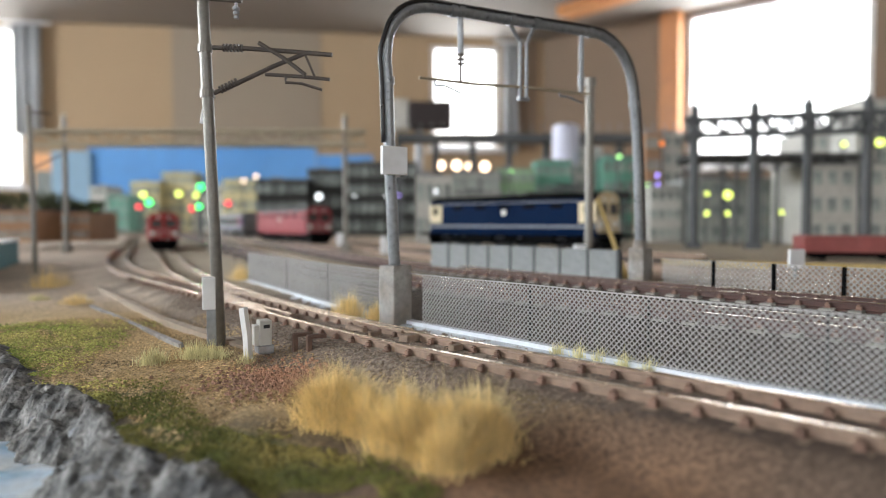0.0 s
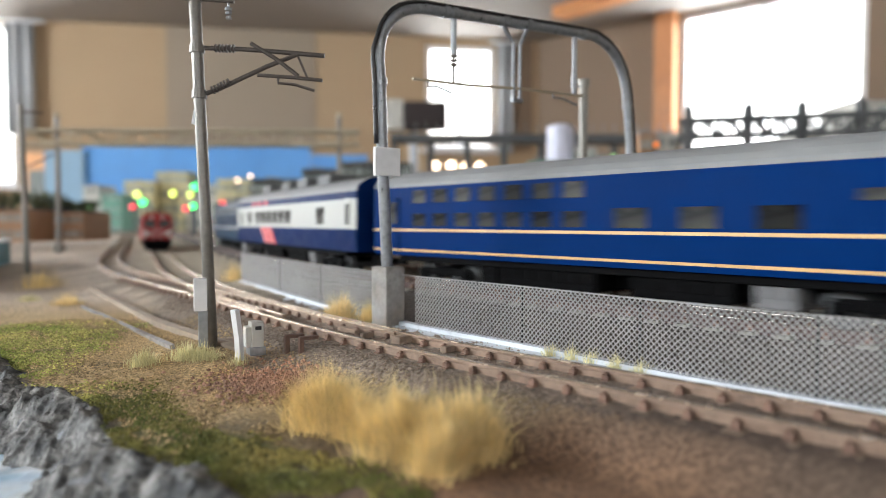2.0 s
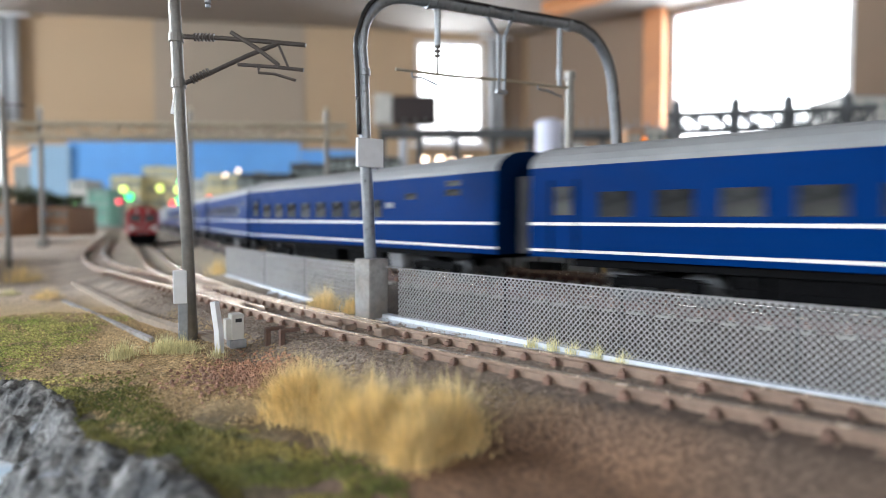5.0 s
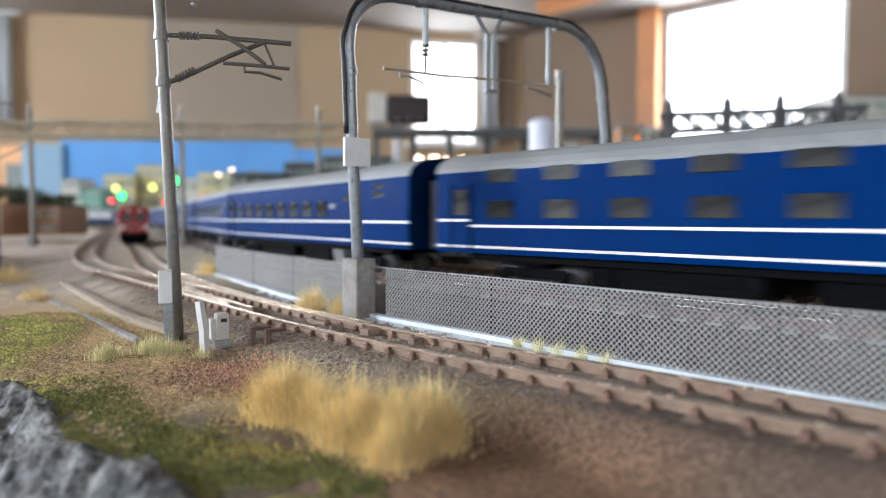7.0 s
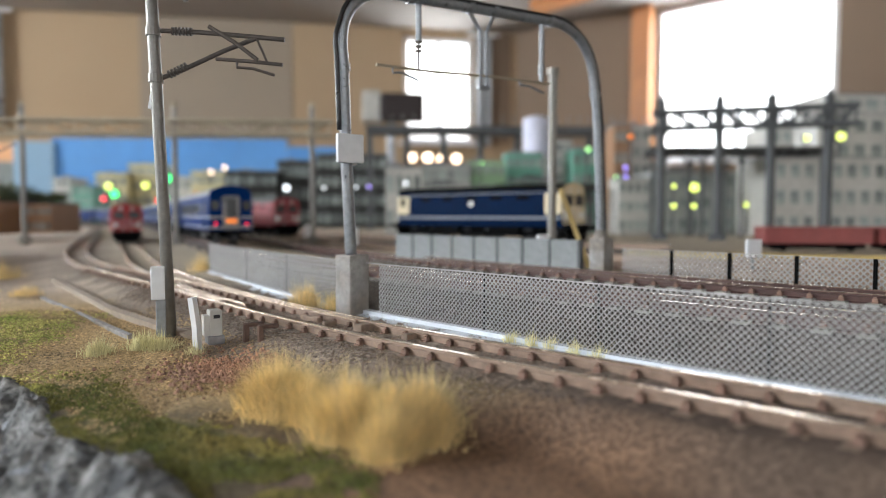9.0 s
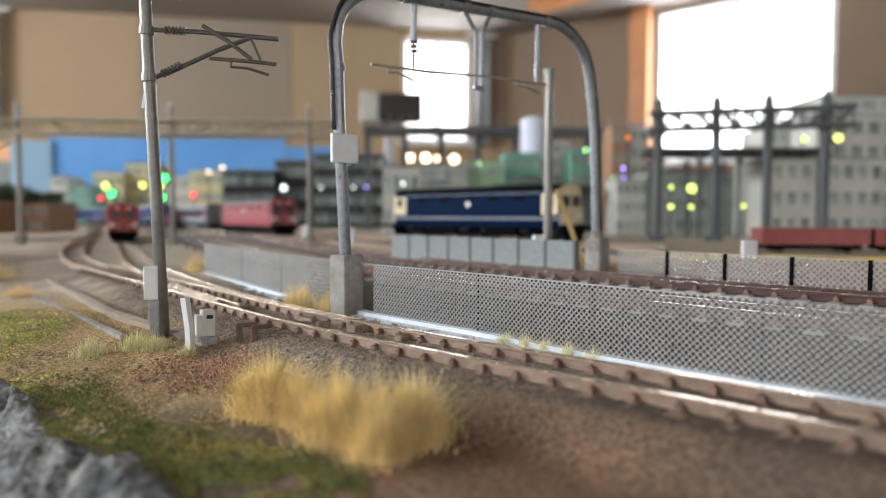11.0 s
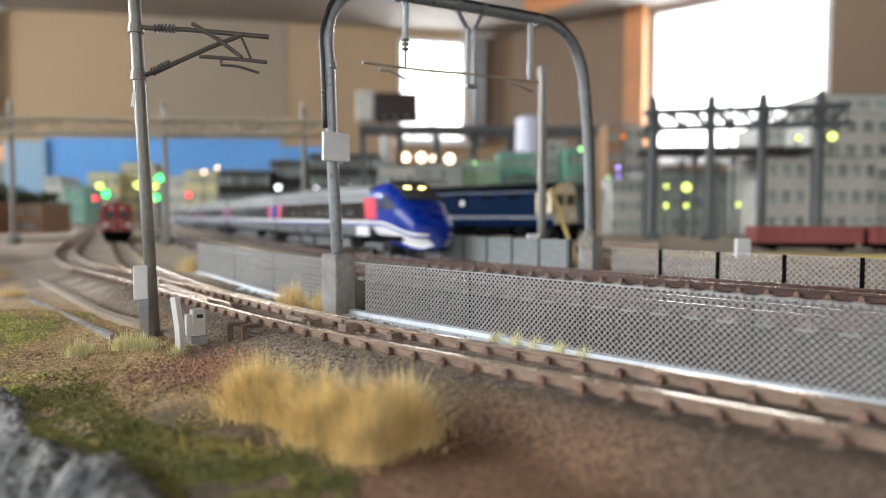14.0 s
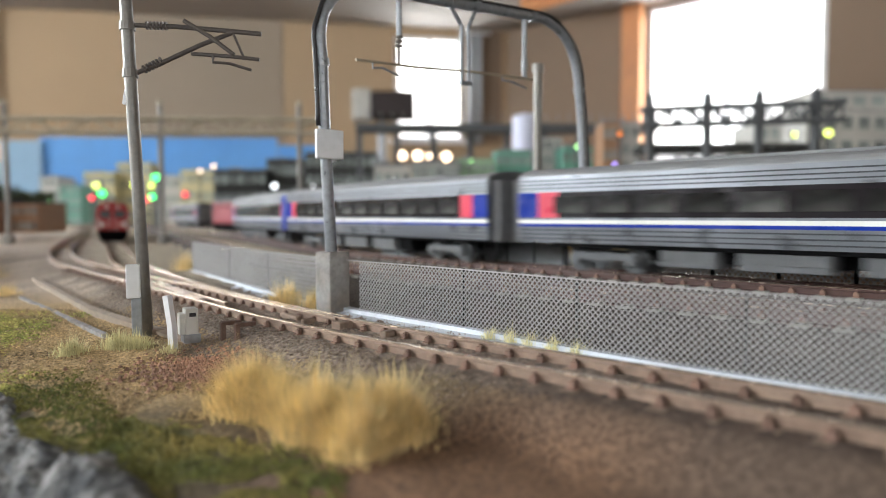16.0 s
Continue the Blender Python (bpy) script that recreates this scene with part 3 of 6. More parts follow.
def track(name, label, line, z, s0, s1, step=4.9, chairs=True, web=None, tie=None):
    """Two rails on sleepers, with rail chairs; the pieces between s0 and s1 along the line."""
    t = thing(name, label, "railway track")
    rail_mesh(shifted(line, -4.5), z, "rail", t, web)
    rail_mesh(shifted(line, 4.5), z, "rail", t, web)
    r = Run(line)
    rnd = random.Random(5)
    for s in np.arange(s0, s1, step):
        p, q = r.at(s), r.at(s + 1)
        a = math.degrees(math.atan2(q[1] - p[1], q[0] - p[0])) - 90
        piece("sleeper", tie or sleeper_mesh, t, at(p[0], p[1], z, a + rnd.uniform(-1.5, 1.5)))
        if chairs:
            c, s_ = math.cos(radians(a)), math.sin(radians(a))
            for off, turn in ((-5.3, 0), (-3.7, 180), (3.7, 0), (5.3, 180)):
                piece("rail_chair", chair_mesh, t, at(p[0] + c * off, p[1] + s_ * off, z, a + turn + rnd.uniform(-6, 6)))
    return t


n0, n1 = run1.near(60, 38), run1.near(-110, 240)
track_near = track("railway_track", "single weathered track with rust-brown rails and chairs", line1, 0.0, n0, n1)
t = thing("railway_track", "siding that leaves the main track at a turnout", "railway track")
rail_mesh(shifted(siding, 4.5)[2:], 0.02, "rail", t)
rail_mesh(shifted(siding, -4.5)[12:], 0.02, "rail", t)
rs = Run(siding)
for s in np.arange(26, 230, 5.2):
    p, q = rs.at(s), rs.at(s + 1)
    a = math.degrees(math.atan2(q[1] - p[1], q[0] - p[0])) - 90
    piece("sleeper", sleeper_mesh, t, at(p[0], p[1], -0.15, a))
# turnout fittings: check rails, crossing nose, throw bar with its bracket
for off, a, b in ((2.9, 2, 16), (-2.6, 10, 24)):
    rail_mesh(shifted(siding, off)[a:b], -0.1, "check_rail", t)
for x, y, z, sx, sy, sz, r_ in ((-5.5, 112, -1.2, 3.2, 2.2, 1.8, 44), (-12, 117, -1.3, 2.4, 1.0, 1.4, 40), (-16, 123, -1.3, 6, 1.2, 1.2, -50), (2, 104, -1.3, 2.2, 1.4, 1.4, 45)):
    bm = bmnew()
    box(bm, 0, 0, 0, sx, sy, sz, bev=0.2)
    o = part("crossing_block", bm, M_sleeper, t)
    o.matrix_basis = at(x, y, z, r_)

track2 = track("railway_track", "main line track behind the mesh fence", line2, Z2, run2.near(110, 45), run2.near(-40, 230), 5.2, True, M_redrail, pale_mesh)
track3 = track("railway_track", "far main line track with dark red rail sides", line3, Z2, run3.near(150, 55), run3.near(-5, 240), 5.2, True, M_redrail, pale_mesh)

# ballast shoulders of the two main lines; shade behind the fence is in their colour
M_shadeballast = material("shade_darkened_ballast", (0.075, 0.06, 0.05), 0.9, 0, 0.5, 1300, 0.35, (0.05, 0.04, 0.033), mix=0.6, big=160)
for ln_ in (line2, line3):
    bm = bmnew()
    sweep(bm, [(x, y, Z2) for x, y in ln_[::2]], [(-11, -3.6), (11, -3.6), (8.6, -2.0), (-8.6, -2.0)])
    tagged(link(bm, "track_bed", M_shadeballast), "bed of brown ballast under a main line, shade put into its colour", "track bed", kind="structure")

for off, s0 in ((70, 300), (103, 300), (136, 300)):
    l = shifted(line2, off)[880:1420:3]
    y = thing("railway_track", "blurred yard track beyond the main lines", "railway track")
    for o in (-4.5, 4.5):
        rail_mesh(shifted(l, o), 3.8, "rail", y)

def yard_track(x, y, z, rz, length):
    t = thing("railway_track", "short raised yard track under resting stock", "railway track")
    c, s = math.cos(radians(rz)), math.sin(radians(rz))
    l = np.array([(x + c * u, y + s * u) for u in np.linspace(-length / 2, length / 2, 12)])
    rail_mesh(shifted(l, -4.5), z, "rail", t)
    rail_mesh(shifted(l, 4.5), z, "rail", t)
    bm = bmnew()
    sweep(bm, [(px_, py_, z) for px_, py_ in l], [(-13, -z), (13, -z), (9, -2.0), (-9, -2.0)])
    part("bed", bm, M_shadeballast, t)


yard_track(33, 328, 6.4, 135.5, 190)
yard_track(-112, 496, 4.2, 124, 240)
yard_track(-205, 668, 4.2, 118, 300)

# ---- fence of woven wire along the main line ----
FENCE = smooth_line([(100, 12), (70, 43), (45.5, 69.5), (30, 86.5), (13.7, 106.8), (-6.5, 130.5), (-28.8, 163), (-45.5, 191.4), (-66, 226)], 1.0)


def wire_fence(name, label, line, z0, z1, pitch, wire, gaps, post_every, plinth, post_w=0.34):
    f = thing(name, label, "fence")
    r = Run(line)
    total = r.s[-1]
    if plinth:
        bm = bmnew()
        sweep(bm, [(x, y, z0) for x, y in line[::4]], [(-0.9, -2.5), (0.9, -2.5), (0.9, 0.0), (-0.9, 0.0)])
        sweep(bm, [(x, y, z0) for x, y in line[::4]], [(-3.9, -2.5), (-0.9, -2.5), (-0.9, -0.7), (-3.9, -0.9)])
        part("plinth", bm, M_plinth, f, "pale painted plinth strip")
    verts, faces = [], []
    h = z1 - z0

    def strand(pts, w):
        """A round five-sided wire along its woven line."""
        ring = None
        for i, p in enumerate(pts):
            d = (pts[min(i + 1, len(pts) - 1)] - pts[max(i - 1, 0)]).normalized()
            u = d.cross(Vector((0.6, 0.75, 0.05))).normalized() * w
            v = d.cross(u).normalized() * w
            k = len(verts)
            verts.extend([tuple(p + u * math.cos(j * 1.2566) + v * math.sin(j * 1.2566)) for j in range(5)])
            if ring is not None:
                faces.extend([(ring + j, ring + (j + 1) % 5, k + (j + 1) % 5, k + j) for j in range(5)])
            ring = k

    n = int(total / pitch)
    rows = int(h / (pitch * 0.5))
    step = h / rows
    for i in range(-rows // 2, n):
        for way in (1, -1):
            base = i * pitch + (0 if way > 0 else rows * pitch * 0.5)
            pts = []
            for k in range(rows + 1):
                s = base + way * k * pitch * 0.5
                if 0 <= s <= total and not any(g0 < s < g1 for g0, g1 in gaps):
                    p = r.at(s)
                    bulge = wire * 0.5 * (1 if k % 2 else -1) * way
                    pts.append(Vector((p[0] + bulge * 0.72, p[1] + bulge * 0.69, z0 + k * step)))
                else:
                    pts.append(None)
            for solid, chain in itertools.groupby(pts, key=lambda p: p is not None):
                chain = list(chain)
                if solid and len(chain) > 1:
                    strand(chain, wire)
    me = bpy.data.meshes.new("wire_mesh")
    me.from_pydata([(x * MM, y * MM, z * MM) for x, y, z in verts], [], faces)
    me.materials.append(M_wire)
    for p in me.polygons:
        p.use_smooth = True
    o = new("wire_mesh", me)
    o.parent = f
    tagged(o, "woven galvanised diamond mesh", kind="stuff")
    for z in (z1, ):
        bm = bmnew()
        sweep(bm, [(x, y, z) for x, y in line[::2]], [(-0.1, -0.1), (0.1, -0.1), (0.1, 0.1), (-0.1, 0.1)])
        part("top_wire", bm, M_wire, f)
    for s in post_every:
        p, q = r.at(s), r.at(s + 1)
        a = math.degrees(math.atan2(q[1] - p[1], q[0] - p[0]))
        bm = bmnew()
        box(bm, 0, 0, (z0 + z1) / 2, post_w, post_w, z1 - z0 + 0.3, bev=0.08)
        o = part("post", bm, M_dark, f)
        back = Vector((p[0], p[1])).normalized() * (0.3 if post_w < 0.5 else -0.2)
        o.matrix_basis = at(p[0] + back.x, p[1] + back.y, 0, a)
    return f


fr = Run(FENCE)
sp = fr.near(-6.5, 130.5)
wire_fence("mesh_fence", "low woven wire mesh fence on a pale plinth", FENCE, -0.6, 8.5, 0.86, 0.1, [(sp - 3.5, sp + 3.5)], [sp - 31, sp - 53, sp - 75, sp - 97, sp + 38, sp + 70], True)
FAR = np.array([(160, 47), (110, 101), (82, 133), (54, 168)], float)
FARL = smooth_line(FAR, 2.0)
ff = Run(FARL)
wire_fence("mesh_fence", "far low mesh fence beyond the main lines", FARL, 2.6, 9.4, 1.2, 0.15, [], list(np.arange(6, ff.s[-1], 14.0)), False, 0.7)

# concrete wall of upright panels, in line with the far fence
pw = thing("panel_wall", "pale grey concrete wall of upright panels", "wall")
for i in range(8):
    a, b = Vector((46.5, 176.5)), Vector((-4, 238))
    p = a.lerp(b, (i + 0.5) / 8)
    bm = bmnew()
    box(bm, 0, 0, 6.5, (b - a).length / 8 - 0.5, 1.2, 9.4, bev=0.15)
    o = part("wall_panel", bm, M_panel, pw)
    o.matrix_basis = at(p.x, p.y, 0, math.degrees(math.atan2(b.y - a.y, b.x - a.x)))
    bm = bmnew()
    box(bm, 0, 0, 6.6, 0.9, 1.6, 9.6, bev=0.1)
    o = part("wall_pilaster", bm, M_lattice, pw)
    q = a.lerp(b, i / 8)
    o.matrix_basis = at(q.x, q.y, 0, math.degrees(math.atan2(b.y - a.y, b.x - a.x)))

# ---- tubular arch over the two main lines ----
AX = math.degrees(math.atan2(172.7 - 131.0, 49.0 + 9.5))
arch = thing("catenary_arch", "bent grey steel tube arch over two tracks with hangers", "catenary support", at(-9.5, 131.0, 0, AX))
line_uv = [(0, 9.8), (-0.5, 20), (-1.0, 30.5), (-1.5, 45.8), (-1.8, 50.5), (-0.9, 55.3), (2.3, 59.3), (7.0, 61.3), (13.9, 61.9), (30.1, 62.8), (54.9, 64.2), (61, 63.7), (65.5, 61.7), (68.6, 58.5), (70.6, 54.3), (71.7, 48.7), (73.2, 36), (74.6, 11)]
bm = bmnew()
pl = smooth_line(line_uv, 1.0)
tube(bm, [(u, 0, v) for u, v in pl], 1.12, 14)
part("tube", bm, M_steel, arch, "bent grey steel tube", True)
bm = bmnew()
cable = [(u - 1.7, -0.7, v) for u, v in pl if u < 0 and 33 < v < 52]
cable += [(u - 0.9 + 0.9 * soft(0, 12, u), -0.6, v + 1.0) for u, v in pl if v >= 52 and u < 66]
cable += [(u + 1.2, -0.5, v + 0.3) for u, v in pl if u >= 66]
tube(bm, cable[::2], 0.48, 6)
part("cable", bm, M_black, arch, "black cable that follows the tube", True)
for u, v in ((-1.4, 45.8), (13.9, 61.9), (54.9, 64.2), (71.7, 48.7), (16.2, 62.2), (30, 62.8), (37, 63.2)):
    bm = bmnew()
    i = int(np.argmin(np.hypot(pl[:, 0] - u, pl[:, 1] - v)))
    d = pl[min(i + 1, len(pl) - 1)] - pl[max(i - 1, 0)]
    d = d / np.hypot(*d)
    cyl(bm, (pl[i][0] - d[0] * 0.7, 0, pl[i][1] - d[1] * 0.7), (pl[i][0] + d[0] * 0.7, 0, pl[i][1] + d[1] * 0.7), 1.38, 14)
    part("collar", bm, M_steel, arch)
bm = bmnew()
cyl(bm, (16.1, 0, 61), (16.1, 0, 53.5), 0.62, 8)
part("hanger", bm, M_steel, arch)
bm = bmnew()
for k in range(3):
    cyl(bm, (16.1, 0, 53.4 - k * 0.9), (16.1, 0, 53.0 - k * 0.9), 0.8, 10)
cyl(bm, (16.1, 0, 53.5), (16.1, 0, 47.7), 0.25, 6)
part("insulator", bm, M_arm, arch)
bm = bmnew()
for u in (32.7, 34.6):
    cyl(bm, (u, 0, 58.5), (u, 0, 46), 0.42, 8)
tube(bm, [(29.3, 0, 62.3), (32.4, 0, 58.6)], 0.45, 6)
tube(bm, [(37, 0, 62.8), (34.8, 0, 58.6)], 0.45, 6)
box(bm, 33.7, 0, 46, 3.0, 1.2, 0.8, bev=0.1)
part("hanger", bm, M_steel, arch, "twin-rod hanger with splayed top")
bm = bmnew()
cyl(bm, (52.1, 0, 63), (52.1, 0, 49.4), 0.6, 8)
for k in range(3):
    cyl(bm, (52.1, 0, 53.4 - k * 0.9), (52.1, 0, 53.0 - k * 0.9), 0.85, 10)
part("hanger", bm, M_steel, arch)
bm = bmnew()
tube(bm, [(5.9, 0, 47.3), (19.9, 0, 47.7), (34.3, 0, 48.7), (55, 0, 49.4)], 0.32, 6)
part("steady_rod", bm, M_tan, arch)
bm = bmnew()
tube(bm, [(9.7, 0, 47.4), (9.8, 0, 46.2), (12, 0, 46.5), (16.1, 0, 45.4)], 0.24, 6)
part("registration_arm", bm, M_steel, arch)
bm = bmnew()
tube(bm, [(44.9, 0, 49.0), (45, 0, 48), (48, 0, 48), (52.8, 0, 47)], 0.24, 6)
part("registration_arm", bm, M_steel, arch)
bm = bmnew()
box(bm, -1.2, -1.9, 30.3, 5.6, 0.9, 5.4, bev=0.15)
part("sign_plate", bm, M_white, arch, "plain white plate on the leg")
bm = bmnew()
box(bm, 0.6, 1.6, 30.0, 2.6, 1.6, 5.2, bev=0.15)
part("relay_box", bm, M_white, arch)
bm = bmnew()
box(bm, 0.2, 0, 4.2, 4.7, 4.7, 11.8, rz=8, bev=0.3)
part("footing", bm, M_conc, arch, "square concrete footing")
bm = bmnew()
box(bm, 75, 0, 6.5, 5.0, 4.4, 11.0, rz=8, bev=0.3)
cyl(bm, (74.6, 0, 11.5), (74.6, 0, 14), 1.9, 12, 1.4)
part("footing", bm, M_conc, arch, "square concrete footing")


# ---- catenary poles ----
def bracket_pole():
    p = thing("catenary_pole", "leaning grey steel pole with a brown bracket arm", "catenary pole", at(-40.0, 119.4, 0))
    lean = lambda z: (-0.0375 * (z + 3.1), 0, z)
    bm = bmnew()
    tube(bm, [lean(-5), lean(20), lean(50), lean(78)], 1.02, 14)
    part("pole", bm, M_pole, p, smooth=True)
    for z, name in ((49.1, "clamp"), (41.2, "clamp"), (58.0, "clamp")):
        bm = bmnew()
        a = lean(z)
        cyl(bm, (a[0], 0, z - 0.7), (a[0], 0, z + 0.7), 1.3, 14)
        part(name, bm, M_pole, p)
    bm = bmnew()
    tube(bm, [(-1, 0, 49.3), (6, 0, 49.1), (13, 0, 48.6), (20.4, 0, 48.0)], 0.42, 8)
    part("top_tube", bm, M_arm, p)
    bm = bmnew()
    tube(bm, [(-0.6, 0, 41.3), (4, 0, 43.2), (10, 0, 46.0), (15.5, 0, 48.2)], 0.42, 8)
    part("strut", bm, M_arm, p)
    bm = bmnew()
    tube(bm, [(7.6, -0.5, 50.0), (12, -0.5, 47.3), (15.8, -0.5, 44.4)], 0.38, 8)
    part("diagonal", bm, M_arm, p)
    bm = bmnew()
    tube(bm, [(8.6, 0, 44.6), (15, 0, 44.2), (20, 0, 43.7)], 0.34, 8)
    tube(bm, [(15.6, 0, 48.2), (17.4, 0, 44.0)], 0.22, 6)
    part("steady_arm", bm, M_arm, p)
    bm = bmnew()
    tube(bm, [(12.2, 0, 44.2), (12.2, 0, 43.2), (15, 0, 43.0), (18.6, 0, 41.9)], 0.28, 6)
    part("registration_arm", bm, M_arm, p)
    for (x, z), (dx, dz) in (((1.2, 49.25), (1, -0.02)), ((0.6, 41.85), (0.9, 0.44))):
        for k in range(6):
            bm = bmnew()
            u = k * 0.62
            cyl(bm, (x + dx * u, 0, z + dz * u), (x + dx * (u + 0.3), 0, z + dz * (u + 0.3)), 0.72, 12)
            part("insulator_disc", bm, M_arm, p)
    bm = bmnew()
    tube(bm, [(-8, 0, 58.2), (4.6, 0, 57.4)], 0.4, 8)
    part("cross_arm", bm, M_arm, p)
    bm = bmnew()
    cyl(bm, (3.6, 0, 57.4), (3.6, 0, 56.4), 0.25, 6)
    for k in range(3):
        cyl(bm, (3.6, 0, 56.3 - k * 0.75), (3.6, 0, 55.8 - k * 0.75), 0.62 - 0.08 * k, 12)
    part("insulator", bm, M_steel, p)
    bm = bmnew()
    box(bm, -2.4, 0, 37.2, 0.7, 1.3, 2.6, bev=0.12, ry=10)
    part("label_plate", bm, M_white, p)
    bm = bmnew()
    box(bm, 4.0, 1.0, -3.0, 9.5, 3.2, 0.9, bev=0.2, rz=-8)
    part("base_plank", bm, M_sleeper, p)
    return p


bracket_pole()
# relay box on a stem, white marker post, switch box, cable trough ends
rb_ = thing("relay_box", "white lineside box on a grey stem beside the pole", "lineside box", at(-40.6, 115.6, 0, 20))
bm = bmnew()
box(bm, 0, 0, 6.2, 2.2, 2.0, 5.6, bev=0.2)
part("box", bm, M_white, rb_)
bm = bmnew()
box(bm, 0.4, 0.6, 0.2, 1.6, 1.4, 6.4, bev=0.15)
part("stem", bm, M_steel, rb_)
mp = thing("marker_post", "white plastic marker post in the soil", "post", at(-31.8, 108.0, 0))
bm = bmnew()
tube(bm, [(0.2, 0, -5), (0, 0, 0), (-0.6, 0, 4.6)], 0.72, 4)
part("post", bm, M_white, mp)
sb = thing("switch_box", "off-white point switch box with a dark slot", "lineside box", at(-29.6, 110.2, -2.7, 28))
bm = bmnew()
box(bm, 0, 0, 3.0, 2.0, 2.6, 4.2, bev=0.2)
box(bm, -1.3, 0.2, 2.6, 1.0, 2.2, 3.4, bev=0.15)
part("box", bm, M_bldgw, sb)
bm = bmnew()
box(bm, 0.1, -1.32, 4.1, 1.0, 0.12, 0.6)
part("slot", bm, M_black, sb)
bm = bmnew()
box(bm, 0, 0, 0.3, 2.6, 3.2, 1.4, bev=0.2)
part("base", bm, M_steel, sb)
for x, y, r_ in ((-24.6, 110.2, 30), (-21.9, 108.4, 30)):
    tr = thing("trough_end", "rust-brown bent bracket at the ballast edge", "bracket", at(x, y, -1.7, r_), group="brackets at the ballast edge")
    bm = bmnew()
    box(bm, 0, -0.2, 0.2, 0.8, 1.1, 3.0, bev=0.12)
    part("upright", bm, M_chair, tr)
    bm = bmnew()
    box(bm, 1.4, 0.1, 1.5, 3.2, 1.1, 0.6, bev=0.12)
    part("arm", bm, M_chair, tr)
pp = thing("cable_trough", "long grey square cable trough on the soil", "trough")
bm = bmnew()
a, b = Vector((-46.5, 118.1, -3.4)), Vector((-92, 174.1, -3.4))
tube(bm, [a, a.lerp(b, 0.5), b], 0.62, 4)
part("trough", bm, M_conc, pp)
bm = bmnew()
a, b = Vector((-60, 143, -2.7)), Vector((-29, 110.5, -3.6))
tube(bm, [b, a.lerp(b, 0.5), a, (-110, 214, -2.6)], 1.0, 4)
tagged(link(bm, "kerb", M_kerb), "low concrete edge of the ballast", "kerb", kind="structure")

far_pole = thing("catenary_pole", "plain grey pole behind the arch with a timber brace", "catenary pole", at(44.1, 202.6, 0))
bm = bmnew()
cyl(bm, (0, 0, 0), (0, 0, 61.5), 1.3, 12)
part("pole", bm, M_pole, far_pole)
bm = bmnew()
cyl(bm, (0, 0, 59.5), (0, 0, 61.8), 1.75, 12)
part("cap", bm, M_pole, far_pole)
bm = bmnew()
tube(bm, [(3, 2, 26), (11, -2, 2)], 0.9, 4)
part("brace", bm, M_yardtrim, far_pole)
bm = bmnew()
box(bm, -3, -2, 9, 3.6, 3, 6, bev=0.3)
part("box", bm, M_white, far_pole)


# ---- grass tufts ----
def tuft(x, y, r, h, blades, mat, label, seed, z=None, squash=1.0):
    rnd = random.Random(seed)
    t = thing("grass_tuft", label, "grass tuft", at(x, y, 0), group="dry grass tufts")
    verts, faces = [], []
    for _ in range(blades):
        a, q = rnd.uniform(0, 2 * math.pi), min(abs(rnd.gauss(0, 0.3)) + 0.35 * rnd.random(), 1.15)
        bx, by = math.cos(a) * q * r, math.sin(a) * q * r * squash
        bz = (ground_at(x + bx, y + by, False) if z is None else z) - 0.4
        L = h * rnd.triangular(0.3, 1.35, 0.85) * (1.08 - 0.6 * q ** 1.5) * (1 + 0.4 * nz(x + bx, y + by, 1.3, 40))
        out = q * 0.55 + rnd.gauss(0.05, 0.32)
        a2 = a + rnd.gauss(0, 0.9)
        dx, dy = math.cos(a2) * out, math.sin(a2) * out
        w = rnd.uniform(0.03, 0.08)
        ca, sa = math.cos(a2 + 1.57) * w, math.sin(a2 + 1.57) * w
        ea, eb = math.cos(a2) * w, math.sin(a2) * w
        k = len(verts)
        for f, s in ((0, 1.0), (0.55, 0.8)):
            cx, cy, cz = bx + dx * L * f * f * 0.9, by + dy * L * f * f * 0.9, bz + L * f * (1 - 0.12 * out)
            verts += [(cx + ca * s, cy + sa * s, cz), (cx - ca * s, cy - sa * s, cz), (cx + ea * s, cy + eb * s, cz)]
        verts.append((bx + dx * L, by + dy * L, bz + L * (1 - 0.25 * out)))
        for i in range(3):
            j = (i + 1) % 3
            faces += [(k + i, k + j, k + 3 + j, k + 3 + i), (k + 3 + i, k + 3 + j, k + 6)]
    me = bpy.data.meshes.new("foliage")
    me.from_pydata([(a * MM, b * MM, c * MM) for a, b, c in verts], [], faces)
    me.materials.append(mat)
    o = new("foliage", me)
    o.parent = t
    tagged(o, kind="stuff")
    return t


tuft(-13.2, 79.0, 5.0, 6.5, 2400, M_straw, "thick tuft of straw-yellow dry grass", 1)
tuft(-9.0, 75.5, 3.6, 5.8, 900, M_straw, "low straw-yellow grass between two thick tufts", 51)
tuft(-4.2, 70.2, 5.2, 6.3, 2200, M_straw, "thick tuft of straw-yellow dry grass", 2)
tuft(0.2, 68.0, 4.2, 6.4, 1100, M_straw, "straw-yellow grass between two thick tufts", 52)
tuft(3.2, 69.0, 5.3, 6.3, 2200, M_straw, "thick tuft of straw-yellow dry grass", 3)
tuft(0.6, 63.8, 3.8, 5.4, 1100, M_straw, "straw-yellow dry grass in front of a thick tuft", 4)
tuft(-46.5, 106.5, 3.3, 2.8, 280, M_pale, "small pale green tuft on the soil", 5)
tuft(-41.0, 109.8, 3.6, 3.4, 330, M_pale, "small pale green tuft at the pole's foot", 6)
tuft(-37.6, 109.0, 3.6, 3.0, 330, M_pale, "small pale green tuft at the pole's foot", 7)
tuft(-31.6, 106.2, 2.2, 2.4, 90, M_pale, "tiny pale tuft at the marker post", 8)
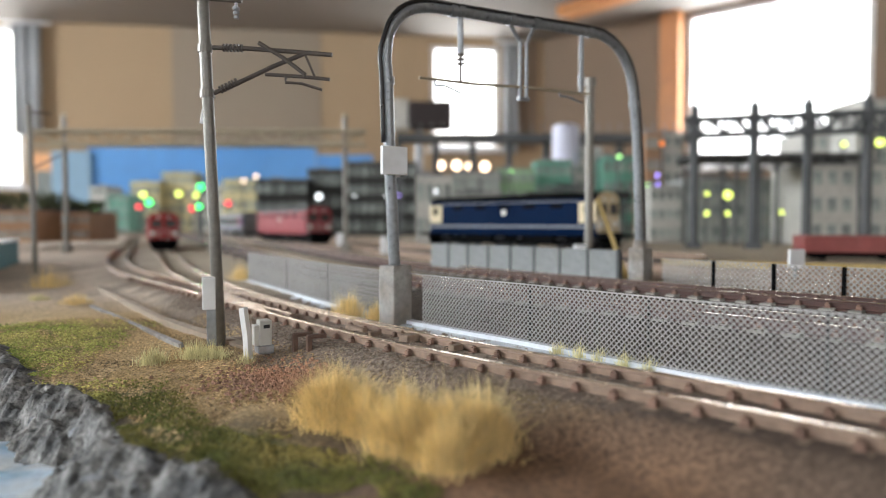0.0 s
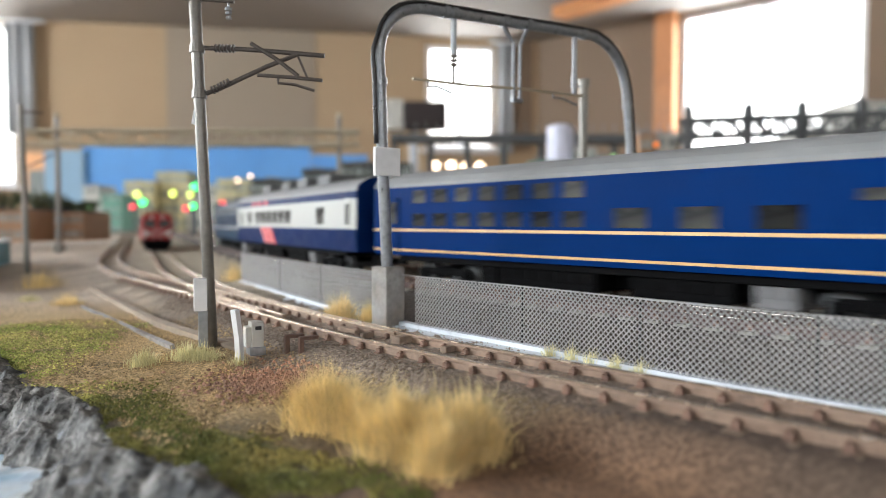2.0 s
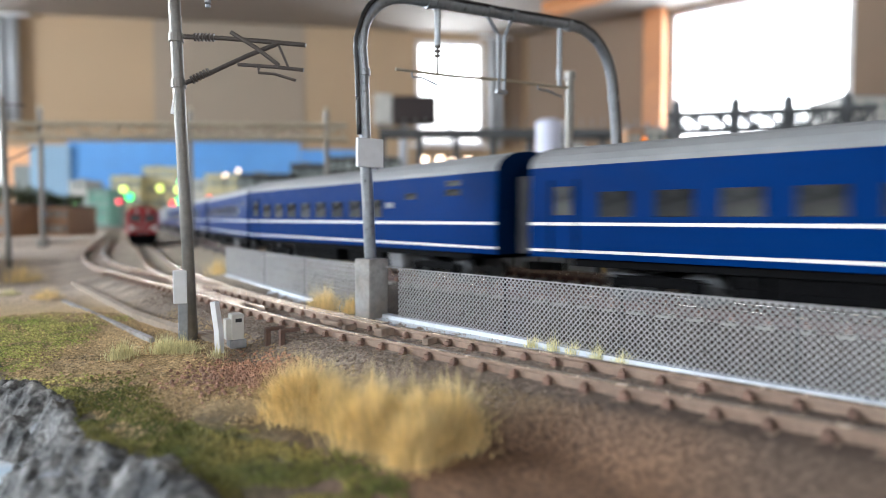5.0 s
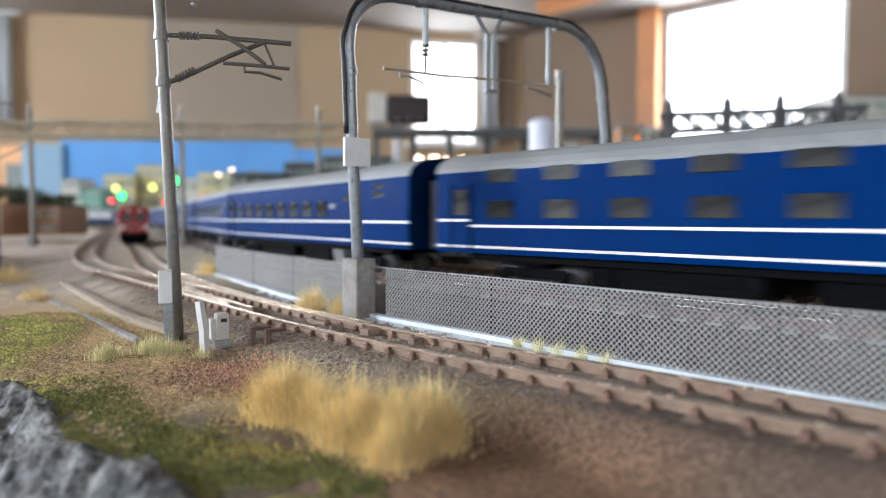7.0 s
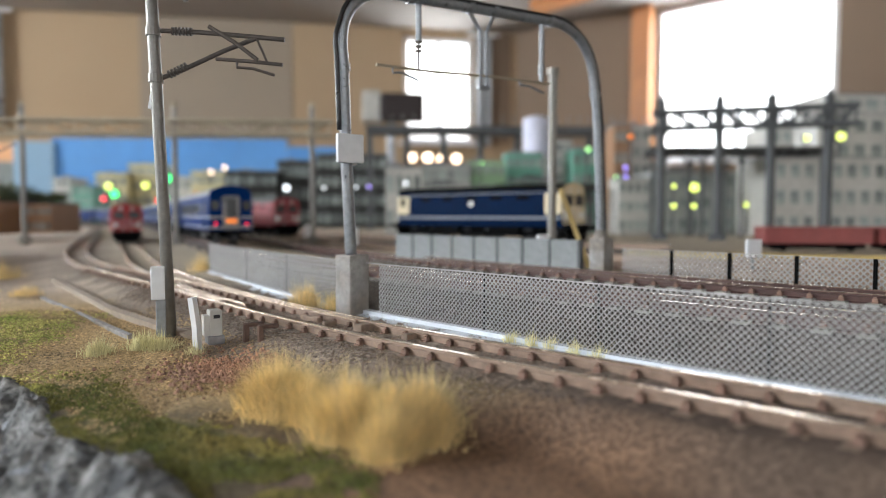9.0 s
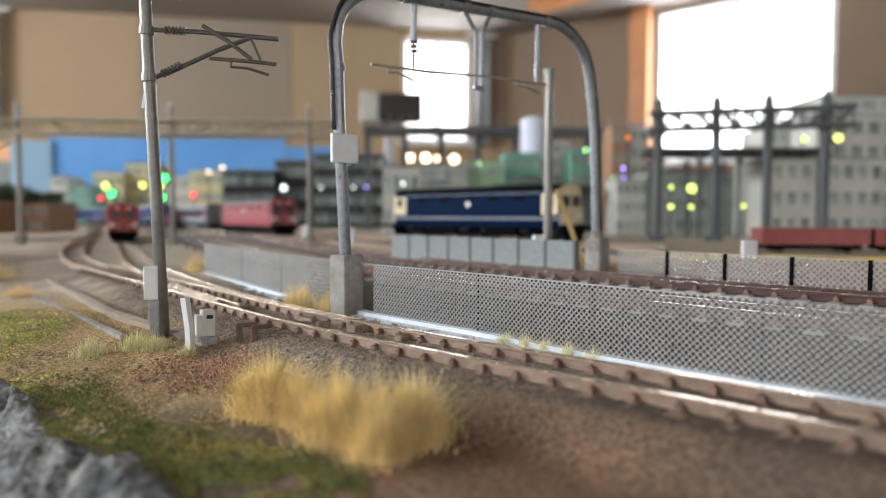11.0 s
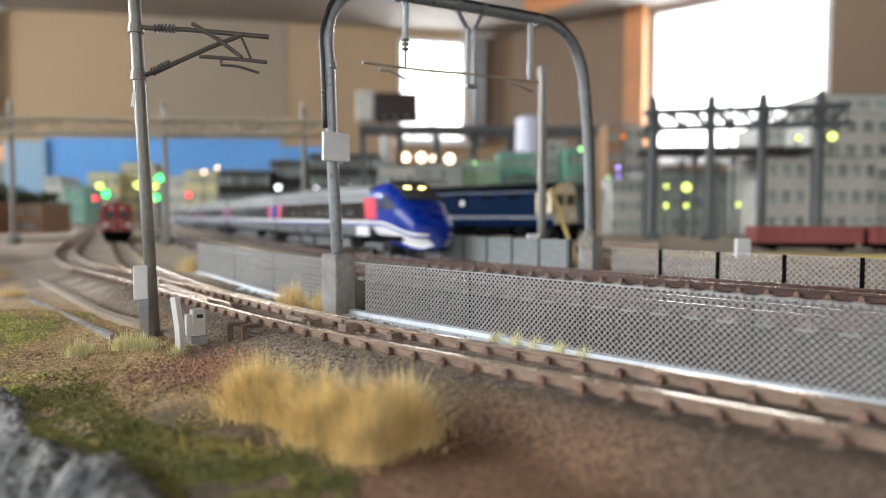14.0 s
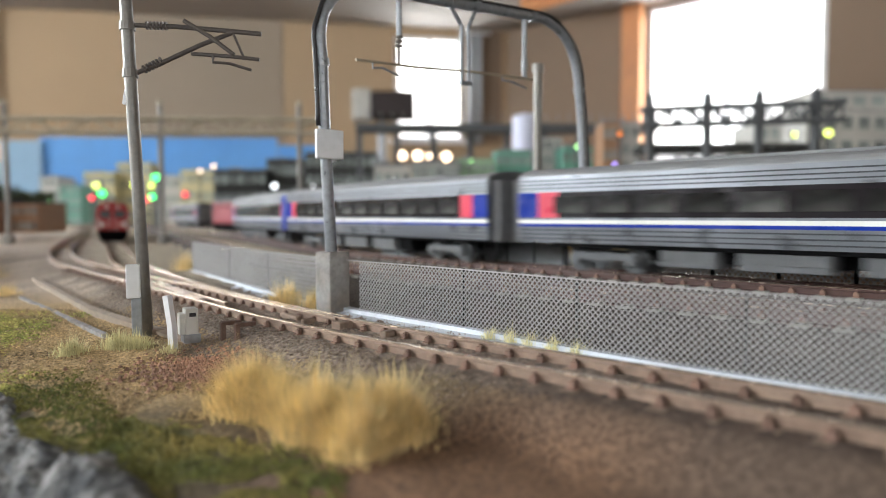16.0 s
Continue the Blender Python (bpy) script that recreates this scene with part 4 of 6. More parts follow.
tuft(-133, 226, 9, 7, 300, M_straw, "straw-yellow tuft beside the far track", 9)
tuft(-98, 178, 5, 4, 200, M_straw, "straw-yellow tuft at the end of the trough", 10)
tuft(-113, 186, 4, 3, 150, M_pale, "small pale tuft on the meadow", 19)
tuft(-20, 140.5, 4.6, 5.6, 420, M_straw, "yellow tuft in front of the mesh fence", 11, -1.5)
tuft(-14, 135.5, 2.6, 4.4, 200, M_straw, "yellow tuft in front of the mesh fence", 12, -1.5)
tuft(-69, 228, 5, 7, 220, M_straw, "yellow tuft at the far end of the fence", 13, -1)
for i, (x, y) in enumerate(((22.5, 95), (20, 97.5), (17.5, 100.5), (25, 91.5), (27.5, 88.5))):
    tuft(x, y, 1.9, 2.6, 130, M_pale, "short pale grass along the fence's foot", 30 + i, -1.6)
tuft(12, 262, 7, 6, 200, M_straw, "yellow scrub beyond the concrete wall", 14, 2)


# ---- scattered grains ----
def grains(name, label, mat, n, pick, size, seed, lift=0.1):
    """Loose scatter material: many small uneven grains, glued to the ground."""
    rnd = random.Random(seed)
    verts, faces = [], []
    octa = [(1, 0, 0), (0, 1, 0), (-1, 0, 0), (0, -1, 0), (0, 0, 1), (0, 0, -1)]
    tri = [(0, 1, 4), (1, 2, 4), (2, 3, 4), (3, 0, 4), (1, 0, 5), (2, 1, 5), (3, 2, 5), (0, 3, 5)]
    while n:
        x, y = pick(rnd)
        if x is None:
            continue
        n -= 1
        z = ground_at(x, y) + lift
        s = size * rnd.uniform(0.5, 1.5)
        k = len(verts)
        a = rnd.uniform(0, 6.3)
        c, d = math.cos(a), math.sin(a)
        for p in octa:
            q = [v * s * rnd.uniform(0.6, 1.3) for v in p]
            verts.append(((x + q[0] * c - q[1] * d) * MM, (y + q[0] * d + q[1] * c) * MM, (z + q[2] * 0.8) * MM))
        faces += [tuple(k + i for i in f) for f in tri]
    me = bpy.data.meshes.new(name)
    me.from_pydata(verts, [], faces)
    me.materials.append(mat)
    return tagged(new(name, me), label, "scatter", kind="stuff")


def pick_turf(rnd, lo=-46, hi=0):
    x, y = rnd.uniform(lo, hi), rnd.uniform(50, 190)
    r, g = rim(x, y), line_gap(line1, x, y)
    n1 = nz(x, y, 16, 11)
    far_in = 6 * soft(84, 66, y)
    near = soft(10 + far_in, 5 + far_in, r + 5 * n1) * soft(99, 88, y)
    left = soft(-56, -68, x + 9 * n1) * soft(96, 104, y) * soft(150, 128, y) * 0.95
    ok = r > -1.0 and g < -17 and rnd.random() < max(near, left) and nz(x, y, 5, 12) > -0.25
    return (x, y) if ok else (None, None)


def pick_earth(rnd):
    x, y = rnd.uniform(-90, 30), rnd.uniform(42, 150)
    ok = rim(x, y) > 1 and line_gap(line1, x, y) < -12 and not (y < 82 - 12 * nz(x, y, 9, 15) and x > -26)
    return (x, y) if ok else (None, None)


def pick_red(rnd):
    x, y = rnd.gauss(-23, 5.2), rnd.gauss(97.5, 4.2)
    ok = rim(x, y) > 6 and line_gap(line1, x, y) < -13
    return (x, y) if ok else (None, None)


def pick_bed(rnd):
    x, y = rnd.uniform(-70, 20), rnd.uniform(74, 190)
    g = line_gap(line1, x, y)
    return (x, y) if -19 < g < 14 and abs(abs(g) - 4.5) > 1.6 else (None, None)


M_bedgrain = material("brown_ballast_grain", (0.2, 0.15, 0.115), 0.92, 0, 0.2, 900, 0.03, (0.3, 0.24, 0.19), big=120, rnd=0.35, island=True)
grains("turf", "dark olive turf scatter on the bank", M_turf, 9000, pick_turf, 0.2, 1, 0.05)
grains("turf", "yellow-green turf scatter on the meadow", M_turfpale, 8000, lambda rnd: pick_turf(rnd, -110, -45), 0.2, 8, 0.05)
grains("earth_scatter", "brown and ochre earth scatter", M_earthgrain, 14000, pick_earth, 0.16, 2, 0.03)
M_rock = material("grey_carved_rock", (0.27, 0.265, 0.255), 0.75, 0, 0.7, 1500, 0.6, (0.05, 0.053, 0.057), mix=0.95, big=330)


def rock_bank():
    """The carved bank above the stream: ridges, ledges and clefts in a close mesh."""
    xs, ys = np.arange(-112, 0, 0.42), np.arange(42, 135, 0.42)
    ids, verts, faces = {}, [], []
    for j, y in enumerate(ys):
        for i, x in enumerate(xs):
            r = rim(x, y) + 1.6 * nz(x, y, 5, 31)
            if -24 < r < 1.0:
                lift = soft(1.0, -2.0, r)
                cleft = -abs(nz(x + 0.6 * y, y * 2.2, 5.5, 33)) * 1.7 - abs(nz(x, y, 2.4, 34)) * 0.9
                ledge = nz(x * 0.5 + y * 0.4, y * 1.6 - x, 2.2, 35) * 0.5 + nz(x, y, 0.95, 36) * 0.45
                ids[j, i] = len(verts)
                verts.append((x * MM, y * MM, (ground_at(x, y, False) - 0.3 + lift * (1.5 + cleft + ledge)) * MM))
    for j, i in ids:
        q = [(j, i), (j, i + 1), (j + 1, i + 1), (j + 1, i)]
        if all(k in ids for k in q):
            faces.append([ids[k] for k in q])
    me = bpy.data.meshes.new("rock_bank")
    me.from_pydata(verts, [], faces)
    me.materials.append(M_rock)
    return tagged(new("rock_bank", me), "rough carved grey rock bank above the stream", "rock", kind="structure")


rock_bank()
grains("gravel", "reddish brown gravel beside the track", M_redgrain, 1500, pick_red, 0.3, 3)
grains("ballast", "fine brown ballast grains on the track bed", M_bedgrain, 9000, pick_bed, 0.2, 4, 0.0)
# ---- rolling stock (x along the track, z up from the rail head) ----
WIN = {}


def pane(w, h, mat=None):
    """Mesh of a window pane with rounded corners and a slim raised rim."""
    key = (round(w, 2), round(h, 2), (mat or M_glass).name)
    if key not in WIN:
        bm = bmnew()
        box(bm, 0, 0, 0, w, 0.24, h, bev=0.1)
        o = link(bm, "pane_pattern", mat or M_glass)
        WIN[key] = o.data
        bpy.data.objects.remove(o)
    return WIN[key]


def shell(length, side, roof_mat, end_mat, half=9.6, eave=23.0, top=27.2, name="body", parent=None):
    """Body with upright sides striped by side = [(z0, z1, material)...] and a rounded roof."""
    mats, prof = [], []

    def idx(m):
        if m not in mats:
            mats.append(m)
        return mats.index(m)

    ys = lambda z: half - 0.25 * max(0.0, (z - 17) / 6) - 0.35 * max(0.0, (9.5 - z) / 3)
    right = [(ys(z0), z0, idx(m)) for z0, z1, m in side] + [(ys(side[-1][1]), side[-1][1], idx(roof_mat))]
    arc = [(half * f, eave + (top - eave) * g, idx(roof_mat)) for f, g in ((0.965, 0.2), (0.88, 0.48), (0.68, 0.75), (0.38, 0.94), (0.0, 1.0))]
    prof = right + arc
    full = prof + [(-y, z, prof[len(prof) - 2 - k][2]) for k, (y, z, m) in enumerate(prof[-2::-1])]
    bm = bmnew()
    xs = [-length / 2, -length / 2 + 0.5, length / 2 - 0.5, length / 2]
    rings = [[bm.verts.new((x, y * (0.975 if k in (0, 3) else 1), z)) for y, z, _ in full] for k, x in enumerate(xs)]
    n = len(full)
    for a, b in zip(rings, rings[1:]):
        for i in range(n):
            f = bm.faces.new((a[i], a[(i + 1) % n], b[(i + 1) % n], b[i]))
            f.material_index = full[i][2] if i < n - 1 else idx(M_dark)
    e = idx(end_mat)
    bm.faces.new(rings[0][::-1]).material_index = e
    bm.faces.new(rings[-1]).material_index = e
    return part(name, bm, mats, parent)


def bogie(parent, x, mat=None, axles=2):
    bm = bmnew()
    for y in (-6.6, 6.6):
        box(bm, 0, y, 3.6, 15.5 + (axles - 2) * 6, 1.0, 1.7, bev=0.25)
        for u in (-2.2, 0, 2.2):
            cyl(bm, (u, y * 1.04, 2.2), (u, y * 1.04, 4.6), 0.5, 8)
        for u in (-7, 7):
            box(bm, u, y * 1.05, 2.9, 2.6, 1.3, 2.2, bev=0.25)
    box(bm, 0, 0, 3.8, 3.2, 13, 1.8, bev=0.2)
    b = part("bogie", bm, mat or M_dark, parent)
    b.matrix_basis = at(x, 0, 0)
    for u in ((-7, 7) if axles == 2 else (-8, 0, 8)):
        bm = bmnew()
        for y in (-4.4, 4.4):
            cyl(bm, (u, y - 0.7, 2.9), (u, y + 0.7, 2.9), 2.85, 18)
            cyl(bm, (u, y * 0.84 - 0.15, 2.9), (u, y * 0.84 + 0.15, 2.9), 3.2, 18)
        cyl(bm, (u, -4.4, 2.9), (u, 4.4, 2.9), 0.6, 8)
        part("wheelset", bm, M_lattice, b)
    return b


def underfloor(parent, spots):
    bm = bmnew()
    box(bm, 0, 0, 6.4, 118, 17.0, 1.6, bev=0.2)
    box(bm, 0, 0, 4.6, 74, 5.0, 3.4, bev=0.2)
    part("underframe", bm, M_dark, parent)
    for x, w, d, mat in spots:
        bm = bmnew()
        box(bm, 0, 0, 4.4, w, 15.6, 4.6, bev=0.3)
        for u in np.linspace(-w / 2 + 1.2, w / 2 - 1.2, max(int(w / 3.2), 2)):
            box(bm, u, 7.9, 4.6, 1.9, 0.4, d * 0.6, bev=0.08)
            box(bm, u, -7.9, 4.6, 1.9, 0.4, d * 0.6, bev=0.08)
        o = part("equipment_box", bm, mat, parent)
        o.matrix_basis = at(x, 0, 0)


def windows(parent, spots, mat=None, both=True):
    mat = mat or M_coachpane
    for x, w, z0, z1 in spots:
        for s in ((1, -1) if both else (1,)):
            zc = (z0 + z1) / 2
            o = piece("window", pane(w, z1 - z0, mat), parent, at(x, s * (9.56 - 0.25 * max(0, (zc - 17) / 6)), zc, 0, 2.2 * s if zc > 18 else 0))


def strip(parent, name, mat, x0, x1, z0, z1, slant=0.0, y=9.63):
    """A painted band as a thin slab on both sides; slant leans its ends."""
    for s in (1, -1):
        bm = bmnew()
        v = [bm.verts.new((x, s * yy, z)) for yy in (y - 0.12, y) for x, z in ((x0 + slant, z0), (x1 + slant, z0), (x1, z1), (x0, z1))]
        for f in ((0, 1, 2, 3), (4, 5, 6, 7), (0, 1, 5, 4), (1, 2, 6, 5), (2, 3, 7, 6), (3, 0, 4, 7)):
            bm.faces.new([v[i] for i in f])
        part(name, bm, mat, parent)


def gangways(c, half, rear=True, front=True):
    for s, on in ((1, front), (-1, rear)):
        if on:
            bm = bmnew()
            for k in range(4):
                box(bm, s * (half + 0.35 + k * 0.6), 0, 14.6, 0.42, 7.6 - 0.3 * (k % 2), 15.0 - 0.3 * (k % 2), bev=0.12)
            part("gangway", bm, M_bellows, c)
            bm = bmnew()
            box(bm, s * (half + 1.5), 0, 4.6, 5.0, 1.6, 1.5, bev=0.2)
            part("coupler", bm, M_dark, c)


def roof_units(c, xs, w=9.0, h=2.0):
    for x in xs:
        bm = bmnew()
        for k in range(5):
            box(bm, x, 0, 26.6 + h * k / 5, w - 0.9 * (k == 4), 8.5 - 0.8 * (k == 4), h / 5 - 0.06, bev=0.05)
        part("roof_unit", bm, M_bogiegrey, c)


LC = 135.5


def blue_coach(label, stripe, spots, roof=M_roof, step_band=False, units=(), tail=False, door=True, plate=0.0):
    c = thing("passenger_coach", label, "train coach", group="coaches of the blue train")
    lo = (8.0, 8.5)
    if step_band:
        side = [(7.0, lo[0], M_blue), (*lo, stripe), (lo[1], 23.0, M_blue)]
    else:
        side = [(7.0, lo[0], M_blue), (*lo, stripe), (lo[1], 12.7, M_blue), (12.7, 13.25, stripe), (13.25, 23.0, M_blue)]
    body = shell(LC, side, roof, M_navy if not tail else M_blue, parent=c)
    if step_band:
        strip(c, "band", stripe, -44, 58, 12.1, 12.6)
        strip(c, "band", stripe, -67, -44, 13.2, 13.7)
        strip(c, "band", stripe, 58, 67, 13.2, 13.7)
        strip(c, "band", stripe, -45.4, -44, 12.1, 13.7, 0.8)
    windows(c, spots)
    for s in (1, -1) if plate else ():
        bm = bmnew()
        box(bm, 0, 0, 17.0, 3.4, 0.25, 1.3, bev=0.08)
        o = part("destination_plate", bm, M_greyband, c)
        o.matrix_basis = at(plate, s * 9.55, 0)
    if door:
        for x in (LC / 2 - 7.5, ) if not tail else (LC / 2 - 7.5, -LC / 2 + 15.0):
            windows(c, [(x, 3.6, 14.5, 19.5)])
            for s in (1, -1):
                bm = bmnew()
                for u in (-2.7, 2.7):
                    box(bm, u, 0, 14.2, 0.35, 0.3, 13.0)
                o = part("door_edge", bm, M_navy, c)
                o.matrix_basis = at(x, s * 9.6, 0)
    bogie(c, 44)
    bogie(c, -44)
    underfloor(c, [(14, 24, 3.8, M_dark), (-14, 18, 3.6, M_dark), (-29, 6, 3.0, M_bellows), (29, 5, 3, M_dark)])
    gangways(c, LC / 2, rear=not tail)
    roof_units(c, units)
    if tail:
        bm = bmnew()
        box(bm, -LC / 2 - 0.5, 0, 15.0, 1.2, 7.6, 15.4, bev=0.5)
        part("end_door", bm, M_roof, c, "grey end door frame")
        bm = bmnew()
        box(bm, -LC / 2 - 1.15, 0, 17.2, 0.3, 4.4, 8.6, bev=0.1)
        part("end_window", bm, M_glass, c)
        bm = bmnew()
        box(bm, -LC / 2 - 1.3, 0, 11.3, 0.4, 4.4, 1.8, bev=0.2)
        part("tail_sign", bm, G_tailsign, c, "glowing orange tail sign")
        for y in (-6.8, 6.8):
            bm = bmnew()
            cyl(bm, (-LC / 2 - 0.3, y, 10.0), (-LC / 2 - 0.9, y, 10.0), 0.6, 14)
            part("tail_light", bm, G_tail, c, "glowing red tail light")
            bm = bmnew()
            for z in (12.95, 8.25):
                box(bm, -LC / 2 - 0.12, y, z, 0.3, 5.4, 0.5)
            part("end_band", bm, M_cream, c)
            bm = bmnew()
            box(bm, -LC / 2 - 0.15, y, 18.2, 0.35, 3.4, 4.2, bev=0.12)
            part("end_window", bm, M_glass, c)
    return c


def white_coach():
    c = thing("passenger_coach", "white and blue coach with red diagonal stripes", "train coach", group="coaches of the blue train")
    side = [(7.0, 13.0, M_navyblue), (13.0, 21.0, M_offwhite), (21.0, 23.0, M_navyblue)]
    shell(LC, side, M_roof, M_navyblue, parent=c)
    windows(c, [(x, 6.0, 14.5, 18.9) for x in (46, 33, 25, 17, 9, 1, -7)] + [(-40, 6.4, 14.2, 19.2), (60, 3.0, 14, 19)])
    for s in (0, 1, 2):
        strip(c, "red_stripe", M_red, 24 - s * 5.2, 27.2 - s * 5.2, 7.2, 12.9, -7)
        strip(c, "pale_stripe", M_pinkish, 27.2 - s * 5.2, 29.2 - s * 5.2, 7.2, 12.9, -7)
        strip(c, "red_stripe", M_red, 38 - s * 9, 43 - s * 9, 21.3, 22.7, -1.5, 9.5)
    for s in (1, -1):
        bm = bmnew()
        box(bm, 0, 0, 17.2, 5.2, 0.3, 8.0, bev=0.1)
        o = part("end_door", bm, M_offwhite, c)
        o.matrix_basis = at(-LC / 2 + 5.5, s * 9.55, 0)
        bm = bmnew()
        box(bm, 0, 0, 17.0, 2.6, 0.3, 5.6, bev=0.1)
        o = part("door_window", bm, M_glass, c)
        o.matrix_basis = at(-LC / 2 + 5.5, s * 9.68, 0)
    bogie(c, 44)
    bogie(c, -44)
    underfloor(c, [(16, 22, 3.8, M_dark), (-12, 20, 3.6, M_dark), (-28, 6, 3.0, M_bellows)])
    gangways(c, LC / 2)
    roof_units(c, (40, 14, -6, -28), 11.0, 3.4)
    return c


def pantograph(c, x, up):
    bm = bmnew()
    z = 27.5
    if up:
        for y in (-3.5, 3.5):
            tube(bm, [(x - 5, y, z), (x + 5, y, z + 7), (x, y, z + 13)], 0.2, 5)
            tube(bm, [(x + 5, y, z), (x - 5, y, z + 7), (x, y, z + 13)], 0.2, 5)
        box(bm, x, 0, z + 13, 1.2, 13, 0.4, bev=0.1)
    else:
        for y in (-3.5, 3.5):
            tube(bm, [(x - 9, y, z + 0.4), (x, y, z + 1.6), (x + 9, y, z + 0.6)], 0.22, 5)
        for u in (-1.2, 1.2):
            box(bm, x + u, 0, z + 2.0, 0.6, 12, 0.35, bev=0.1)
    box(bm, x, 0, z - 0.2, 14, 8, 0.4)
    part("pantograph", bm, M_lattice, c)


def freight_loco():
    """The blue electric locomotive that heads the train: cabs set high at both ends."""
    L = 119.0
    c = thing("electric_locomotive", "dark blue electric locomotive with a cream band", "locomotive")
    side = [(6.4, 12.0, M_teal), (12.0, 12.5, M_cream), (12.5, 20.2, M_teal), (20.2, 22.4, M_teal), (22.4, 23.0, M_teal)]
    shell(L - 13, side, M_teal, M_teal, 9.3, 23.0, 26.0, parent=c)
    for s in (1, -1):
        bm = bmnew()
        prof = [(L / 2 - 6.5, 6.4), (L / 2 - 0.8, 6.4), (L / 2, 9), (L / 2, 14.5), (L / 2 - 1.2, 16.2), (L / 2 - 5.2, 23.5), (L / 2 - 6.5, 26)]
        a = [bm.verts.new((s * x, 9.2 - 0.06 * max(0, x - L / 2 + 6.5), z)) for x, z in prof]
        b = [bm.verts.new((s * x, -9.2 + 0.06 * max(0, x - L / 2 + 6.5), z)) for x, z in prof]
        bm.faces.new(a)
        bm.faces.new(b[::-1])
        for i in range(len(prof)):
            j = (i + 1) % len(prof)
            bm.faces.new((a[i], a[j], b[j], b[i]))
        part("cab", bm, M_teal, c)
        bm = bmnew()
        for y in (-4.1, 4.1):
            box(bm, s * (L / 2 - 3.1), y, 20.2, 0.5, 7.2, 5.2, ry=s * -28, bev=0.12)
        part("windscreen", bm, M_glass, c)
        bm = bmnew()
        box(bm, s * (L / 2 - 3.2), 0, 20.1, 0.45, 17.2, 6.2, ry=s * -28, bev=0.12)
        part("windscreen_frame", bm, M_silver, c)
        bm = bmnew()
        box(bm, s * (L / 2 - 0.1), 0, 13.6, 0.6, 16.0, 3.4, bev=0.15)
        for y in (-8.9, 8.9):
            box(bm, s * (L / 2 - 2.4), y, 15.0, 4.6, 0.5, 2.6, bev=0.1)
        part("front_patch", bm, M_creamface, c, "cream nose patch")
        bm = bmnew()
        for k in range(4):
            box(bm, s * (L / 2 + 0.25), 0, 9.0 + k * 0.9, 0.5, 9.5, 0.45, bev=0.08)
        part("nose_grille", bm, M_gold, c)
        bm = bmnew()
        box(bm, s * (L / 2 - 3.0), 0, 4.2, 6.5, 15.5, 4.6, bev=0.5)
        part("skirt", bm, M_roof, c, "grey front skirt")
        windows(c, [(s * (L / 2 - 9.5), 4.6, 16.4, 20.6)])
        for q in (1, -1):
            bm = bmnew()
            pts = [(L / 2 - 6.4, 17.2), (L / 2 - 3.0, 17.2), (L / 2 - 5.0, 22.0), (L / 2 - 6.4, 22.0)]
            a = [bm.verts.new((s * px, q * 9.15, pz)) for px, pz in pts]
            b = [bm.verts.new((s * px, q * 9.38, pz)) for px, pz in pts]
            bm.faces.new(a)
            bm.faces.new(b)
            for i in range(4):
                bm.faces.new((a[i], a[(i + 1) % 4], b[(i + 1) % 4], b[i]))
            part("quarter_window", bm, M_greyband, c)
        bm = bmnew()
        box(bm, s * (L / 2 - 5.6), 0, 24.6, 3.6, 17.6, 0.8, bev=0.2)
        part("roof_brow", bm, M_dark, c)
    for x in np.linspace(-38, 38, 6):
        windows(c, [(x, 9.4, 20.0, 21.6)], M_dark)
        strip(c, "window_surround", M_silver, x - 6.1, x + 6.1, 19.5, 22.1, 0, 9.46)
    for x in np.linspace(-36, 36, 4):
        for s in (1, -1):
            bm = bmnew()
            for k in range(9):
                box(bm, x, s * 9.3, 14.0 + k * 0.55, 12.5, 0.5, 0.28)
            part("louvre", bm, M_navy, c)
    for x in (-40, 0, 40):
        bogie(c, x)
    underfloor(c, [(20, 20, 3.4, M_dark), (-20, 20, 3.4, M_dark)])
    pantograph(c, 30, False)
    pantograph(c, -30, False)
    roof_units(c, (0, 14, -14), 9, 1.6)
    bm = bmnew()
    box(bm, -L / 2 - 2.5, 0, 4.6, 5, 1.6, 1.5, bev=0.2)
    part("coupler", bm, M_dark, c)
    return c


